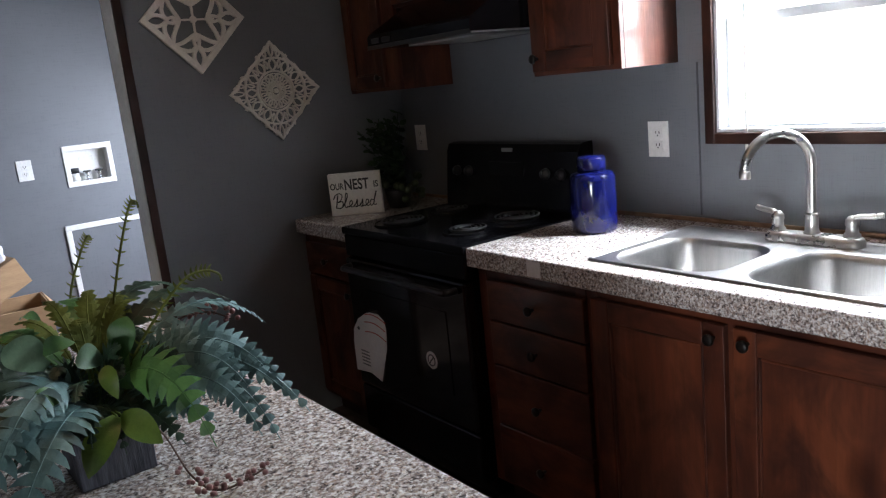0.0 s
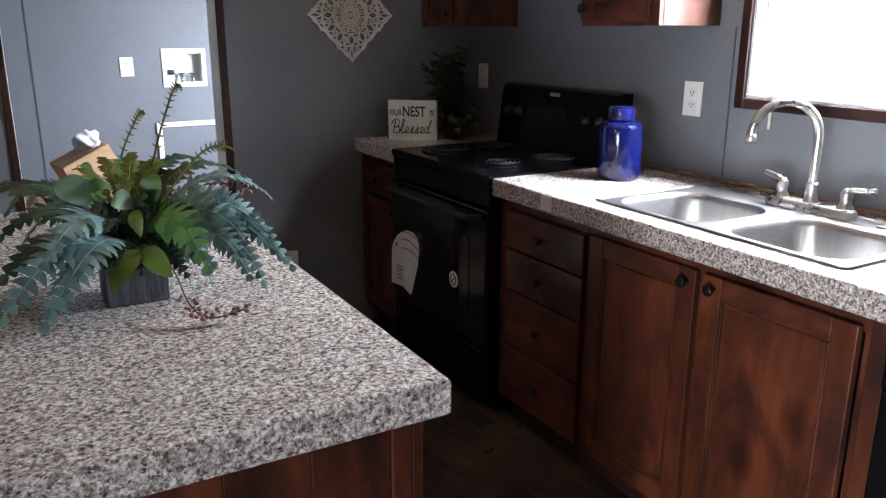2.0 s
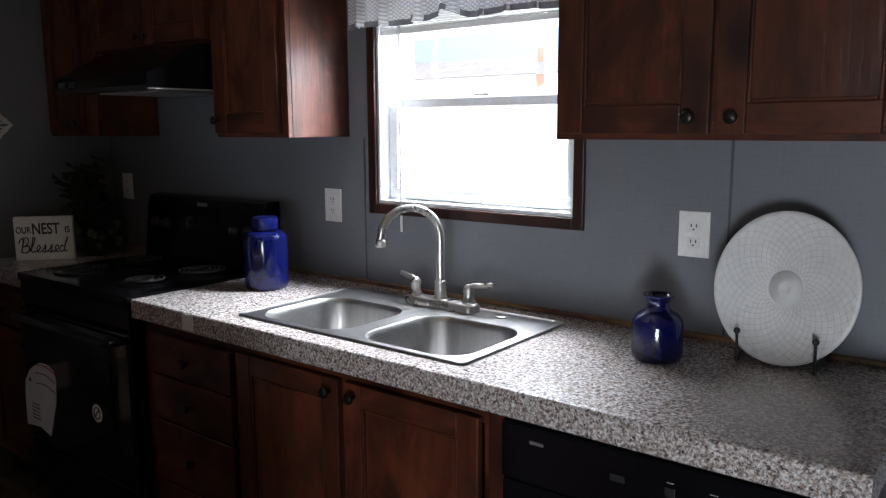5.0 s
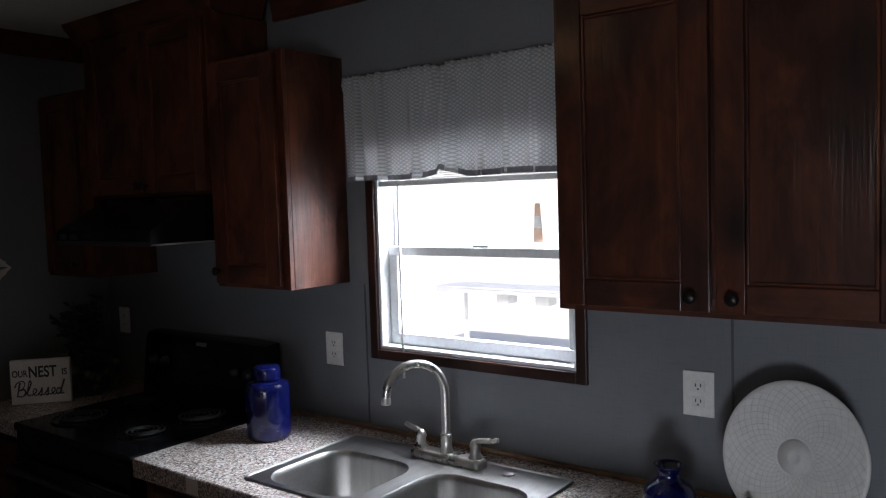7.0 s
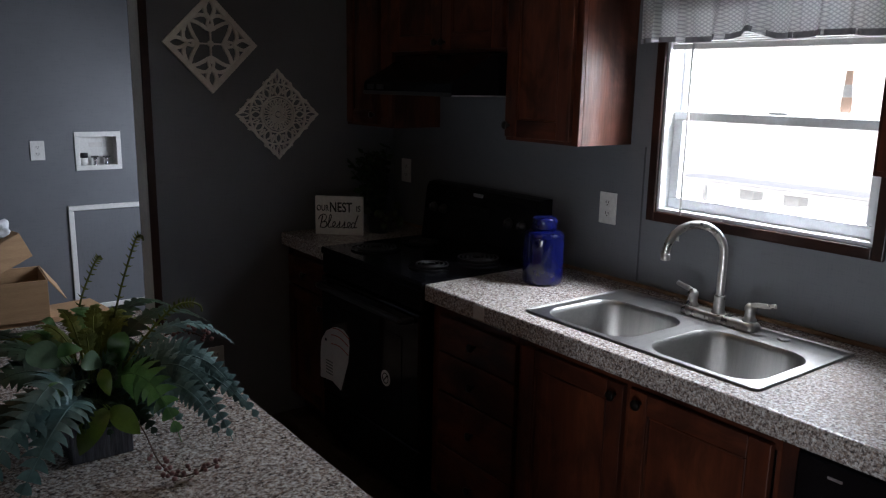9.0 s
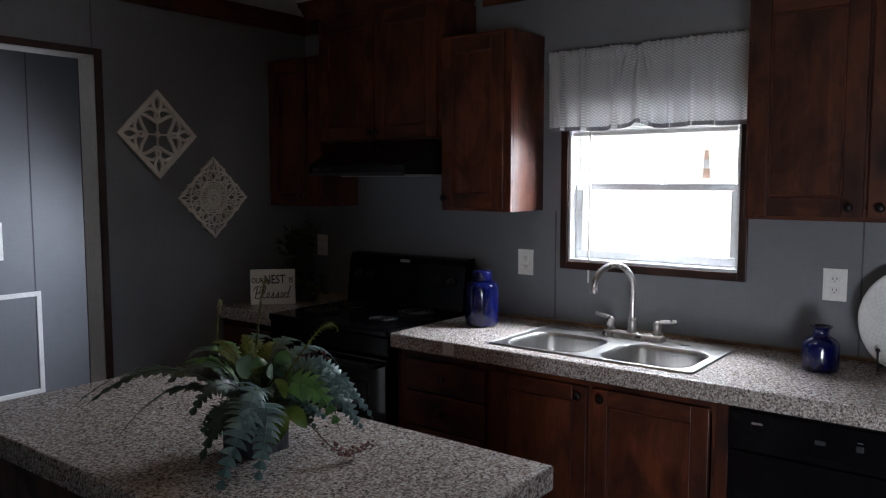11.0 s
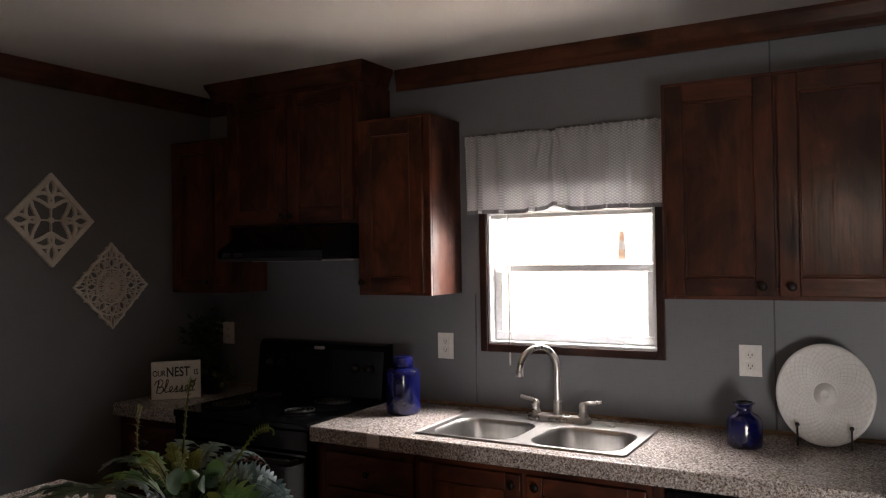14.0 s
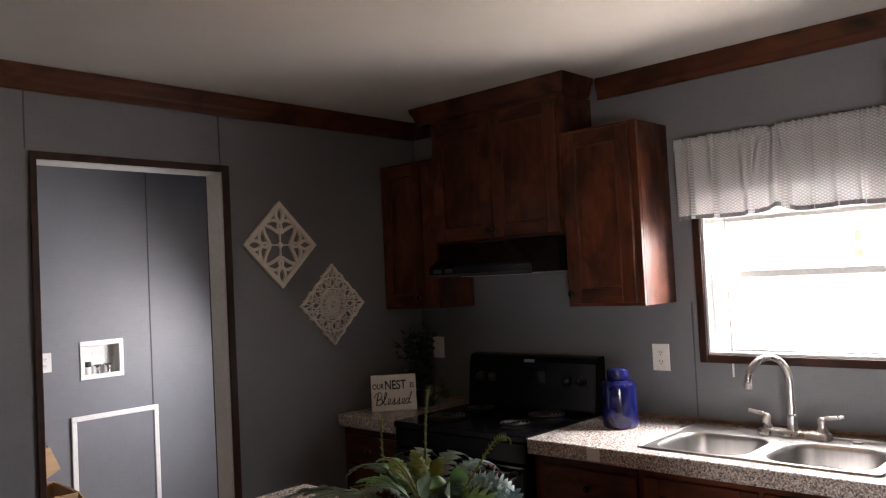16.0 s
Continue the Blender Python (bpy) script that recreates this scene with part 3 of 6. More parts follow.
def panel_door(parent, x, y0, y1, z0, z1, knob_at=None, w=0.062, name="door", t=0.02):
    """A frame-and-panel door or drawer face on the plane x, towards -x."""
    d = part(name, box(x - t + 0.009, x - 0.002, y0 + 0.02, y1 - 0.02, z0 + 0.02, z1 - 0.02), M_WOOD_Z if name == "door" else M_WOOD_Y, parent)
    for a, c in ((y0, y0 + w), (y1 - w, y1)):
        part("stile", box(x - t, x - 0.0005, a, c, z0, z1, 0.003), M_WOOD_Z, d)
    for a, c in ((z0, z0 + w), (z1 - w, z1)):
        part("rail", box(x - t + 0.0006, x - 0.001, y0 + w + 0.0004, y1 - w - 0.0004, a, c, 0.003), M_WOOD_Y, d)
    b0 = 0.008
    for a, c in ((y0 + w + 0.0008, y0 + w + b0), (y1 - w - b0, y1 - w - 0.0008)):
        part("bead", box(x - t + 0.0025, x - 0.003, a, c, z0 + w + 0.0008, z1 - w - 0.0008, 0.0025), M_WOOD_Z, d)
    for a, c in ((z0 + w + 0.0008, z0 + w + b0), (z1 - w - b0, z1 - w - 0.0008)):
        part("bead", box(x - t + 0.003, x - 0.0035, y0 + w + b0 + 0.0008, y1 - w - b0 - 0.0008, a, c, 0.0025), M_WOOD_Y, d)
    if knob_at:
        knob(d, x - t, *knob_at)
    return d


def drawer_front(parent, x, y0, y1, z0, z1):
    d = part("drawer", box(x - 0.02, x - 0.0005, y0, y1, z0, z1, 0.0035), M_WOOD_Y, parent)
    knob(d, x - 0.02, (y0 + y1) / 2, (z0 + z1) / 2)
    return d


def upper_cabinet(y0, y1, z0, z1, depth, label):
    c = thing("wall_cabinet", (-depth / 2, (y0 + y1) / 2, z0), label, "cabinet", "kitchen wall cabinets")
    part("side_panel", box(-depth, -0.001, y0 + 0.0005, y0 + 0.016, z0, z1, 0.0015), M_WOOD_Z, c)
    part("side_panel", box(-depth, -0.001, y1 - 0.016, y1 - 0.0005, z0, z1, 0.0015), M_WOOD_Z, c)
    part("top_panel", box(-depth, -0.001, y0 + 0.0165, y1 - 0.0165, z1 - 0.016, z1 - 0.0005), M_WOOD_Y, c)
    part("bottom_panel", box(-depth, -0.001, y0 + 0.0165, y1 - 0.0165, z0 + 0.012, z0 + 0.028), M_WOOD_Y, c)
    part("back_panel", box(-0.008, -0.001, y0 + 0.0165, y1 - 0.0165, z0 + 0.0285, z1 - 0.0165), M_WOOD_Z, c)
    part("face_stile", box(-depth - 0.018, -depth - 0.0005, y0 + 0.0005, y0 + 0.04, z0, z1, 0.0015), M_WOOD_Z, c)
    part("face_stile", box(-depth - 0.018, -depth - 0.0005, y1 - 0.04, y1 - 0.0005, z0, z1, 0.0015), M_WOOD_Z, c)
    part("face_rail", box(-depth - 0.0175, -depth - 0.0005, y0 + 0.0405, y1 - 0.0405, z0 + 0.0005, z0 + 0.04), M_WOOD_Y, c)
    part("face_rail", box(-depth - 0.0175, -depth - 0.0005, y0 + 0.0405, y1 - 0.0405, z1 - 0.04, z1 - 0.0005), M_WOOD_Y, c)
    return c


UD = 0.254
FX = -UD - 0.018
cab = upper_cabinet(-1.543, -1.176, 1.414, 2.178, UD, "dark red-brown knotty wood wall cabinet beside the window")
panel_door(cab, FX, -1.515, -1.19, 1.428, 2.164, (-1.215, 1.47))
cab = upper_cabinet(-3.272, -2.502, 1.414, 2.178, UD, "wide red-brown knotty wood two-door wall cabinet")
panel_door(cab, FX, -2.874, -2.518, 1.428, 2.164, (-2.836, 1.462))
panel_door(cab, FX, -3.256, -2.886, 1.428, 2.164, (-2.926, 1.462))
part("face_middle", box(FX + 0.0005, FX + 0.0175, -2.9, -2.86, 1.4545, 2.1375), M_WOOD_Z, cab)
cab = upper_cabinet(-0.398, -0.002, 1.414, 2.178, UD, "dark knotty wood corner wall cabinet")
panel_door(cab, FX, -0.31, -0.03, 1.428, 2.164, (-0.286, 1.47), w=0.055)
part("wide_stile", box(FX + 0.0006, FX + 0.0175, -0.3575, -0.3, 1.4545, 2.1375), M_WOOD_Z, cab)
cab = upper_cabinet(-1.173, -0.402, 1.733, 2.36, UD - 0.002, "dark wood two-door cabinet over the range hood with crown")
panel_door(cab, FX, -0.785, -0.415, 1.745, 2.338, (-0.765, 1.775))
panel_door(cab, FX, -1.16, -0.79, 1.745, 2.338, (-0.812, 1.775))

part("face_middle", box(FX + 0.0025, FX + 0.0195, -0.81, -0.765, 1.7735, 2.3195), M_WOOD_Z, cab)


def cabinet_crown():
    """Flared crown round the top of the cabinet over the hood."""
    bm = bmesh.new()
    prof = [(0.0, 0.0), (0.006, 0.0), (0.012, 0.012), (0.024, 0.05), (0.034, 0.066), (0.04, 0.0885), (0.0, 0.0885)]
    x, y0, y1 = FX + 0.028, -1.174, -0.289
    stations = []
    for d, h in prof:
        stations.append([(-0.03, y0 - d), (x - d, y0 - d), (x - d, y1 + d), (-0.03, y1 + d)])
    vs = [[bm.verts.new((px, py, 2.3605 + prof[i][1])) for px, py in st] for i, st in enumerate(stations)]
    k = len(vs)
    for s in range(3):
        for i in range(k):
            a, c = vs[i], vs[(i + 1) % k]
            try:
                bm.faces.new((a[s], a[s + 1], c[s + 1], c[s]))
            except ValueError:
                pass
    bmesh.ops.recalc_face_normals(bm, faces=bm.faces)
    return bm


part("crown", cabinet_crown(), M_CROWN_Y, cab, "dark stained crown moulding")


def base_cabinet(y0, y1, label, name="base_cabinet"):
    c = thing(name, (-0.3, (y0 + y1) / 2, 0.0), label, "cabinet", "kitchen base cabinets")
    part("side_panel", box(-0.578, -0.004, y0 + 0.0005, y0 + 0.016, 0.1, 0.848), M_WOOD_Z, c)
    part("side_panel", box(-0.578, -0.004, y1 - 0.016, y1 - 0.0005, 0.1, 0.848), M_WOOD_Z, c)
    part("bottom_panel", box(-0.578, -0.004, y0 + 0.0165, y1 - 0.0165, 0.1, 0.116), M_WOOD_Y, c)
    part("toe_kick", box(-0.53, -0.514, y0 + 0.0005, y1 - 0.0005, 0.001, 0.0995), M_TRIM_Y, c, "dark recessed toe kick")
    part("face_stile", box(-0.597, -0.5785, y0 + 0.0005, y0 + 0.04, 0.1, 0.848, 0.0015), M_WOOD_Z, c)
    part("face_stile", box(-0.597, -0.5785, y1 - 0.04, y1 - 0.0005, 0.1, 0.848, 0.0015), M_WOOD_Z, c)
    part("face_rail", box(-0.5965, -0.5785, y0 + 0.0405, y1 - 0.0405, 0.806, 0.8475), M_WOOD_Y, c)
    part("face_rail", box(-0.5965, -0.5785, y0 + 0.0405, y1 - 0.0405, 0.1005, 0.14), M_WOOD_Y, c)
    return c


BX = -0.597
c = base_cabinet(-1.648, -1.188, "dark red-brown wood drawer base cabinet beside the range")
drawer_front(c, BX, -1.652, -1.248, 0.684, 0.812)
drawer_front(c, BX, -1.652, -1.248, 0.536, 0.678)
drawer_front(c, BX, -1.652, -1.248, 0.331, 0.53)
drawer_front(c, BX, -1.652, -1.248, 0.125, 0.325)
part("face_back", box(-0.5955, -0.585, -1.607, -1.229, 0.1405, 0.8055), M_WOOD_Y, c)
c = base_cabinet(-2.574, -1.65, "red-brown knotty wood two-door sink base cabinet")
panel_door(c, BX, -2.086, -1.68, 0.125, 0.822, (-2.059, 0.789), w=0.058)
panel_door(c, BX, -2.518, -2.108, 0.125, 0.822, (-2.146, 0.792), w=0.058)
part("middle_stile", box(-0.5962, -0.5785, -2.12, -2.074, 0.1405, 0.8055, 0.001), M_WOOD_Z, c)
part("end_stile", box(-0.596, -0.5785, -2.5335, -2.522, 0.141, 0.8055), M_WOOD_Z, c)
c = base_cabinet(-0.412, -0.002, "dark wood corner base cabinet beside the range")
panel_door(c, BX, -0.398, -0.03, 0.125, 0.66, (-0.375, 0.62), w=0.055)
drawer_front(c, BX, -0.398, -0.03, 0.675, 0.812)
ep = thing("end_panel", (-0.3, -3.24, 0.0), "red-brown wood end panel beside the dishwasher", "panel")
part("board", box(-0.597, -0.004, -3.262, -3.218, 0.001, 0.848, 0.002), M_WOOD_Z, ep)

# ---- worktops ----
ZT, ZB = 0.91, 0.8515
SX0, SX1, SY0, SY1 = -0.552, -0.1, -2.428, -1.636   # cut-out for the sink


def worktop(name, at, label, pieces):
    w = thing(name, at, label, "worktop")
    bm = bmesh.new()
    for p in pieces:
        box(*p, bm=bm)
    part("slab", bm, M_GRANITE, w)
    return w


def rounded_edge(axis, fixed, a, b_, sign, parent):
    """Rounded front nosing of a laminate worktop."""
    prof = [(0.0, ZB - 0.001), (0.02, ZB - 0.001), (0.0225, ZB + 0.003)]
    prof += [(0.0145 + 0.008 * math.cos(radians(q)), ZT - 0.008 + 0.008 * math.sin(radians(q))) for q in (0, 22, 45, 68, 90)]
    prof += [(0.0, ZT)]
    bm = bmesh.new()
    rings = []
    for s in (a, b_):
        rings.append([bm.verts.new((fixed + sign * d, s, h) if axis == "y" else (s, fixed + sign * d, h)) for d, h in prof])
    k = len(prof)
    for i in range(k):
        bm.faces.new((rings[0][i], rings[0][(i + 1) % k], rings[1][(i + 1) % k], rings[1][i]))
    bm.faces.new(rings[0])
    bm.faces.new(rings[1])
    bmesh.ops.recalc_face_normals(bm, faces=bm.faces)
    return part("nosing", bm, M_GRANITE, parent)


XF = -0.6125
top = worktop("worktop", (-0.3, -2.2, ZB), "grey and tan speckled laminate sink counter", [
    (XF, SX0, -3.275, -1.183, ZB, ZT), (SX1, -0.001, -3.275, -1.183, ZB, ZT),
    (SX0, SX1, SY1, -1.183, ZB, ZT), (SX0, SX1, -3.275, SY0, ZB, ZT)])
rounded_edge("y", XF, -3.275, -1.183, -1, top)
part("tape", box(-0.6362, -0.6352, -1.515, -1.46, 0.858, 0.905), M_PAPER, top, "strip of clear tape on the edge")
part("back_strip", box(-0.014, -0.0015, -3.275, -1.183, ZT + 0.0005, ZT + 0.014, 0.003), M_TAN, top, "tan wooden strip along the wall")
top = worktop("worktop", (-0.3, -0.2, ZB), "small speckled laminate counter in the corner", [(XF, -0.001, -0.414, -0.001, ZB, ZT)])
rounded_edge("y", XF, -0.414, -0.001, -1, top)
part("back_strip", box(-0.014, -0.0015, -0.414, -0.015, ZT + 0.0005, ZT + 0.014, 0.003), M_TAN, top, "tan wooden strip along the wall")

# ---- island ----
IX0, IX1, IY0, IY1 = -2.225, -1.556, -2.483, -0.955
isl = thing("kitchen_island", ((IX0 + IX1) / 2, (IY0 + IY1) / 2, 0.0), "red-brown wood kitchen island base", "island")
part("body", box(IX0 + 0.06, IX1 - 0.052, IY0 + 0.042, IY1 - 0.04, 0.09, ZB - 0.0005), M_WOOD_Z, isl)
part("toe_kick", box(IX0 + 0.1, IX1 - 0.1, IY0 + 0.06, IY1 - 0.06, 0.001, 0.0895), M_TRIM_Y, isl, "dark recessed toe kick")
for a, c in ((IX1 - 0.052, IX1 - 0.034), (IX1 - 0.085, IX1 - 0.0525), (IX0 + 0.06, IX0 + 0.09)):
    part("corner_stile", box(a, c, IY0 + 0.024, IY0 + 0.0415, 0.09, ZB - 0.001, 0.002), M_WOOD_Z, isl)
w = (IX1 - 0.0855 - IX0 - 0.0905) / 4
for i in range(4):
    part("end_board", box(IX0 + 0.0905 + i * w, IX0 + 0.09 + (i + 1) * w, IY0 + 0.03, IY0 + 0.0415, 0.09, ZB - 0.001, 0.0015), M_WOOD_Z, isl)
for i in range(3):
    q = IY0 + 0.06 + i * 0.465
    part("front_board", box(IX1 - 0.0515, IX1 - 0.036, q, q + 0.455, 0.12, 0.835, 0.004), M_WOOD_Z, isl)
it = worktop("island_worktop", ((IX0 + IX1) / 2, (IY0 + IY1) / 2, ZB), "grey and tan speckled laminate island top",
             [(IX0 + 0.0225, IX1 - 0.0225, IY0 + 0.0225, IY1 - 0.0225, ZB, ZT)])
# one rounded nosing carried round all four sides
prof = [(0.0, ZB - 0.001), (0.02, ZB - 0.001), (0.0225, ZB + 0.003)]
prof += [(0.0145 + 0.008 * math.cos(radians(q)), ZT - 0.008 + 0.008 * math.sin(radians(q))) for q in (0, 22, 45, 68, 90)] + [(0.0, ZT)]
bm = bmesh.new()
loops = []
for d, h in prof:
    x0, x1, y0, y1 = IX0 + 0.0225 - d, IX1 - 0.0225 + d, IY0 + 0.0225 - d, IY1 - 0.0225 + d
    loops.append([bm.verts.new(p) for p in ((x0, y0, h), (x1, y0, h), (x1, y1, h), (x0, y1, h))])
for a, c in zip(loops, loops[1:]):
    for i in range(4):
        bm.faces.new((a[i], a[(i + 1) % 4], c[(i + 1) % 4], c[i]))
bmesh.ops.recalc_face_normals(bm, faces=bm.faces)
part("nosing", bm, M_GRANITE, it)


# ---- sink and faucet ----
def rrect(x0, x1, y0, y1, r, seg=6):
    out = []
    for cx, cy, a0 in ((x1 - r, y1 - r, 0), (x0 + r, y1 - r, 90), (x0 + r, y0 + r, 180), (x1 - r, y0 + r, 270)):
        for i in range(seg + 1):
            a = radians(a0 + 90 * i / seg)
            out.append((cx + r * math.cos(a), cy + r * math.sin(a)))
    return out


sink = thing("kitchen_sink", (-0.33, -2.03, ZT), "stainless steel double-bowl drop-in sink", "sink")
KX0, KX1, KY0, KY1 = -0.566, -0.086, -2.442, -1.624
ZR = ZT + 0.006
BOWLS = ((-0.54, -0.222, -2.008, -1.668), (-0.54, -0.222, -2.405, -2.065))
bm = bmesh.new()


def loop_of(pts, z):
    return [bm.verts.new((x, y, z)) for x, y in pts]


def join(a, c):
    for i in range(len(a)):
        bm.faces.new((a[i], a[(i + 1) % len(a)], c[(i + 1) % len(c)], c[i]))


o0 = loop_of(rrect(KX0, KX1, KY0, KY1, 0.02), ZT + 0.0008)
o1 = loop_of(rrect(KX0 + 0.003, KX1 - 0.003, KY0 + 0.003, KY1 - 0.003, 0.018), ZR + 0.001)
o2 = loop_of(rrect(KX0 + 0.009, KX1 - 0.009, KY0 + 0.009, KY1 - 0.009, 0.014), ZR + 0.001)
o3 = loop_of(rrect(KX0 + 0.013, KX1 - 0.013, KY0 + 0.013, KY1 - 0.013, 0.012), ZR - 0.0015)
for a, c in ((o0, o1), (o1, o2), (o2, o3)):
    join(a, c)
hole_edges = [bm.edges.get((o3[i], o3[(i + 1) % len(o3)])) for i in range(len(o3))]
rims = []
for x0, x1, y0, y1 in BOWLS:
    r0 = loop_of(rrect(x0, x1, y0, y1, 0.085, 9), ZR - 0.0015)
    rims.append(r0)
    hole_edges += [bm.edges.new((r0[i], r0[(i + 1) % len(r0)])) for i in range(len(r0))]
bmesh.ops.triangle_fill(bm, edges=hole_edges, use_beauty=True)
part("rim", bm, M_STEEL, sink)
for x0, x1, y0, y1 in BOWLS:
    bm = bmesh.new()
    prev = None
    for d, h, rr in ((0.0, -0.0015, 0.085), (0.004, -0.006, 0.082), (0.008, -0.02, 0.08), (0.014, -0.13, 0.078), (0.024, -0.158, 0.072), (0.045, -0.17, 0.06), (0.09, -0.174, 0.04)):
        cur = loop_of(rrect(x0 + d, x1 - d, y0 + d, y1 - d, rr, 9), ZR + h)
        if prev:
            join(prev, cur)
        prev = cur
    bm.faces.new(prev)
    bmesh.ops.recalc_face_normals(bm, faces=bm.faces)
    bmesh.ops.reverse_faces(bm, faces=bm.faces)
    bowl = part("bowl", bm, M_STEEL, sink, "", True)
    cx, cy = (x0 + x1) / 2, (y0 + y1) / 2
    part("drain", lathe([(0.044, 0.0), (0.044, 0.003), (0.038, 0.004), (0.034, 0.001), (0.001, 0.001)], (cx, cy, ZR - 0.1735), 28), M_CHROME, bowl, "round chrome drain", True)
part("hole_cover", lathe([(0.018, 0.0), (0.018, 0.003), (0.015, 0.005), (0.001, 0.0055)], (-0.145, -2.262, ZR - 0.0014), 24), M_STEEL, sink, "round steel hole cover", True)

fau = thing("faucet", (-0.142, -2.045, ZR), "satin nickel gooseneck faucet with two lever handles", "faucet")
bm = bmesh.new()
prev = None
for d, h in ((0.0, -0.001), (0.0, 0.012), (0.003, 0.02), (0.008, 0.024)):
    cur = [bm.verts.new((x, y, ZR + h)) for x, y in rrect(-0.172 + d, -0.114 - d, -2.178 + d, -1.918 - d, 0.02, 5)]
    if prev:
        join(prev, cur)
    prev = cur
bm.faces.new(prev)
bmesh.ops.recalc_face_normals(bm, faces=bm.faces)
part("base_plate", bm, M_NICKEL, fau, "", True)
SB = Vector((-0.14, -2.042, ZR + 0.022))
part("spout_collar", lathe([(0.021, 0), (0.021, 0.006), (0.0175, 0.012), (0.0165, 0.05), (0.0175, 0.054), (0.014, 0.058), (0.001, 0.058)], SB, 24), M_NICKEL, fau, "", True)
tip = Vector((-0.297, -1.948, 1.117))
dirv = Vector((tip.x - SB.x, tip.y - SB.y, 0))
reach = dirv.length
dirv.normalize()
R = reach / 2
zc = 1.214 - R
pts = [SB + Vector((0, 0, 0.05)), Vector((SB.x, SB.y, zc - 0.06)), Vector((SB.x, SB.y, zc))]
for q in range(20, 181, 20):
    a = radians(q)
    pts.append(Vector((SB.x, SB.y, zc)) + dirv * (R - R * math.cos(a)) + Vector((0, 0, R * math.sin(a))))
pts.append(Vector((tip.x, tip.y, 1.123)))
part("spout", tube(smooth_path(pts, 4), 0.0125, 16), M_NICKEL, fau, "", True)
part("aerator", lathe([(0.0135, 0.0), (0.0145, 0.002), (0.0145, 0.018), (0.0128, 0.021)], (tip.x, tip.y, 1.106), 20), M_NICKEL, fau, "", True)
for sy, hy in ((-1.948, 1), (-2.148, -1)):
    hb = part("handle_base", lathe([(0.021, 0), (0.021, 0.008), (0.016, 0.014), (0.0145, 0.03), (0.017, 0.036), (0.016, 0.046), (0.009, 0.056), (0.001, 0.058)], (-0.142, sy, ZR + 0.022), 24), M_NICKEL, fau, "", True)
    p0 = Vector((-0.142, sy, ZR + 0.064))
    part("lever", tube(smooth_path([p0, p0 + Vector((0.0, hy * 0.012, 0.012)), p0 + Vector((0.008, hy * 0.04, 0.014)), p0 + Vector((0.016, hy * 0.07, 0.018))], 4), 0.0085, 12, None, 0.0075), M_NICKEL, hb, "", True)

# ---- range and hood ----
RY0, RY1 = -1.18, -0.418
rng = thing("range", (-0.33, -0.8, 0.0), "black electric coil range with tall backguard", "stove")
part("body", box(-0.6, -0.012, RY0 + 0.002, RY1 - 0.002, 0.02, 0.885, 0.004), M_BLACK, rng)
part("cooktop", box(-0.648, -0.012, RY0, RY1, 0.8855, 0.916, 0.008, seg=3), M_BLACK, rng)
part("control_strip", box(-0.64, -0.601, RY0 + 0.003, RY1 - 0.003, 0.8, 0.885, 0.006), M_BLACK, rng)
od = part("oven_door", box(-0.65, -0.601, RY0 + 0.006, RY1 - 0.006, 0.27, 0.795, 0.01), M_BLACKGLASS, rng, "glossy black oven door")
part("window", box(-0.6525, -0.6505, RY0 + 0.12, RY1 - 0.14, 0.38, 0.68), M_BLACKGLASS, od, "black glass oven window")
part("handle", tube(smooth_path([(-0.65, RY0 + 0.05, 0.765), (-0.69, RY0 + 0.06, 0.765), (-0.695, RY0 + 0.12, 0.765), (-0.695, RY1 - 0.12, 0.765), (-0.69, RY1 - 0.06, 0.765), (-0.65, RY1 - 0.05, 0.765)], 5), 0.012, 12), M_BLACKMAT, od, "black bar handle", True)
part("storage_drawer", box(-0.645, -0.601, RY0 + 0.006, RY1 - 0.006, 0.075, 0.262, 0.008), M_BLACK, rng)
bg = bmesh.new()
for poly in ([(-0.012, 0.9165), (-0.115, 0.9165), (-0.11, 0.96), (-0.088, 1.14), (-0.076, 1.166), (-0.05, 1.172), (-0.012, 1.172)],):
    prism(poly, lambda u, v_, d: Vector((u, RY0 + 0.004 + d, v_)), RY1 - RY0 - 0.008, bg)
bgp = part("backguard", bg, M_BLACK, rng, "black sloping backguard")


def on_guard(y, z):
    return Vector((-0.11 + (z - 0.96) * 0.022 / 0.18, y, z))


for yy in (-0.5, -0.575, -1.02, -1.1):
    p = on_guard(yy, 1.06)
    part("dial", lathe([(0.0215, 0.0), (0.0205, -0.012), (0.016, -0.014), (0.015, -0.024), (0.001, -0.025)], p, 24, axis="x"), M_BLACKMAT, bgp, "black dial", True)
    part("dial_mark", box(p.x - 0.0262, p.x - 0.0252, yy - 0.0016, yy + 0.0016, 1.06, 1.074), M_GREYINK, bgp, "pale dial mark")
p = on_guard(-0.8, 1.07)
part("clock_panel", box(p.x - 0.003, p.x + 0.02, -0.9, -0.7, 1.035, 1.1, 0.002), M_BLACKGLASS, bgp)
p = on_guard(-0.8, 1.145)
part("badge", box(p.x - 0.0035, p.x + 0.004, -0.832, -0.772, 1.138, 1.152, 0.001), M_SILVER, bgp, "silver badge plate")
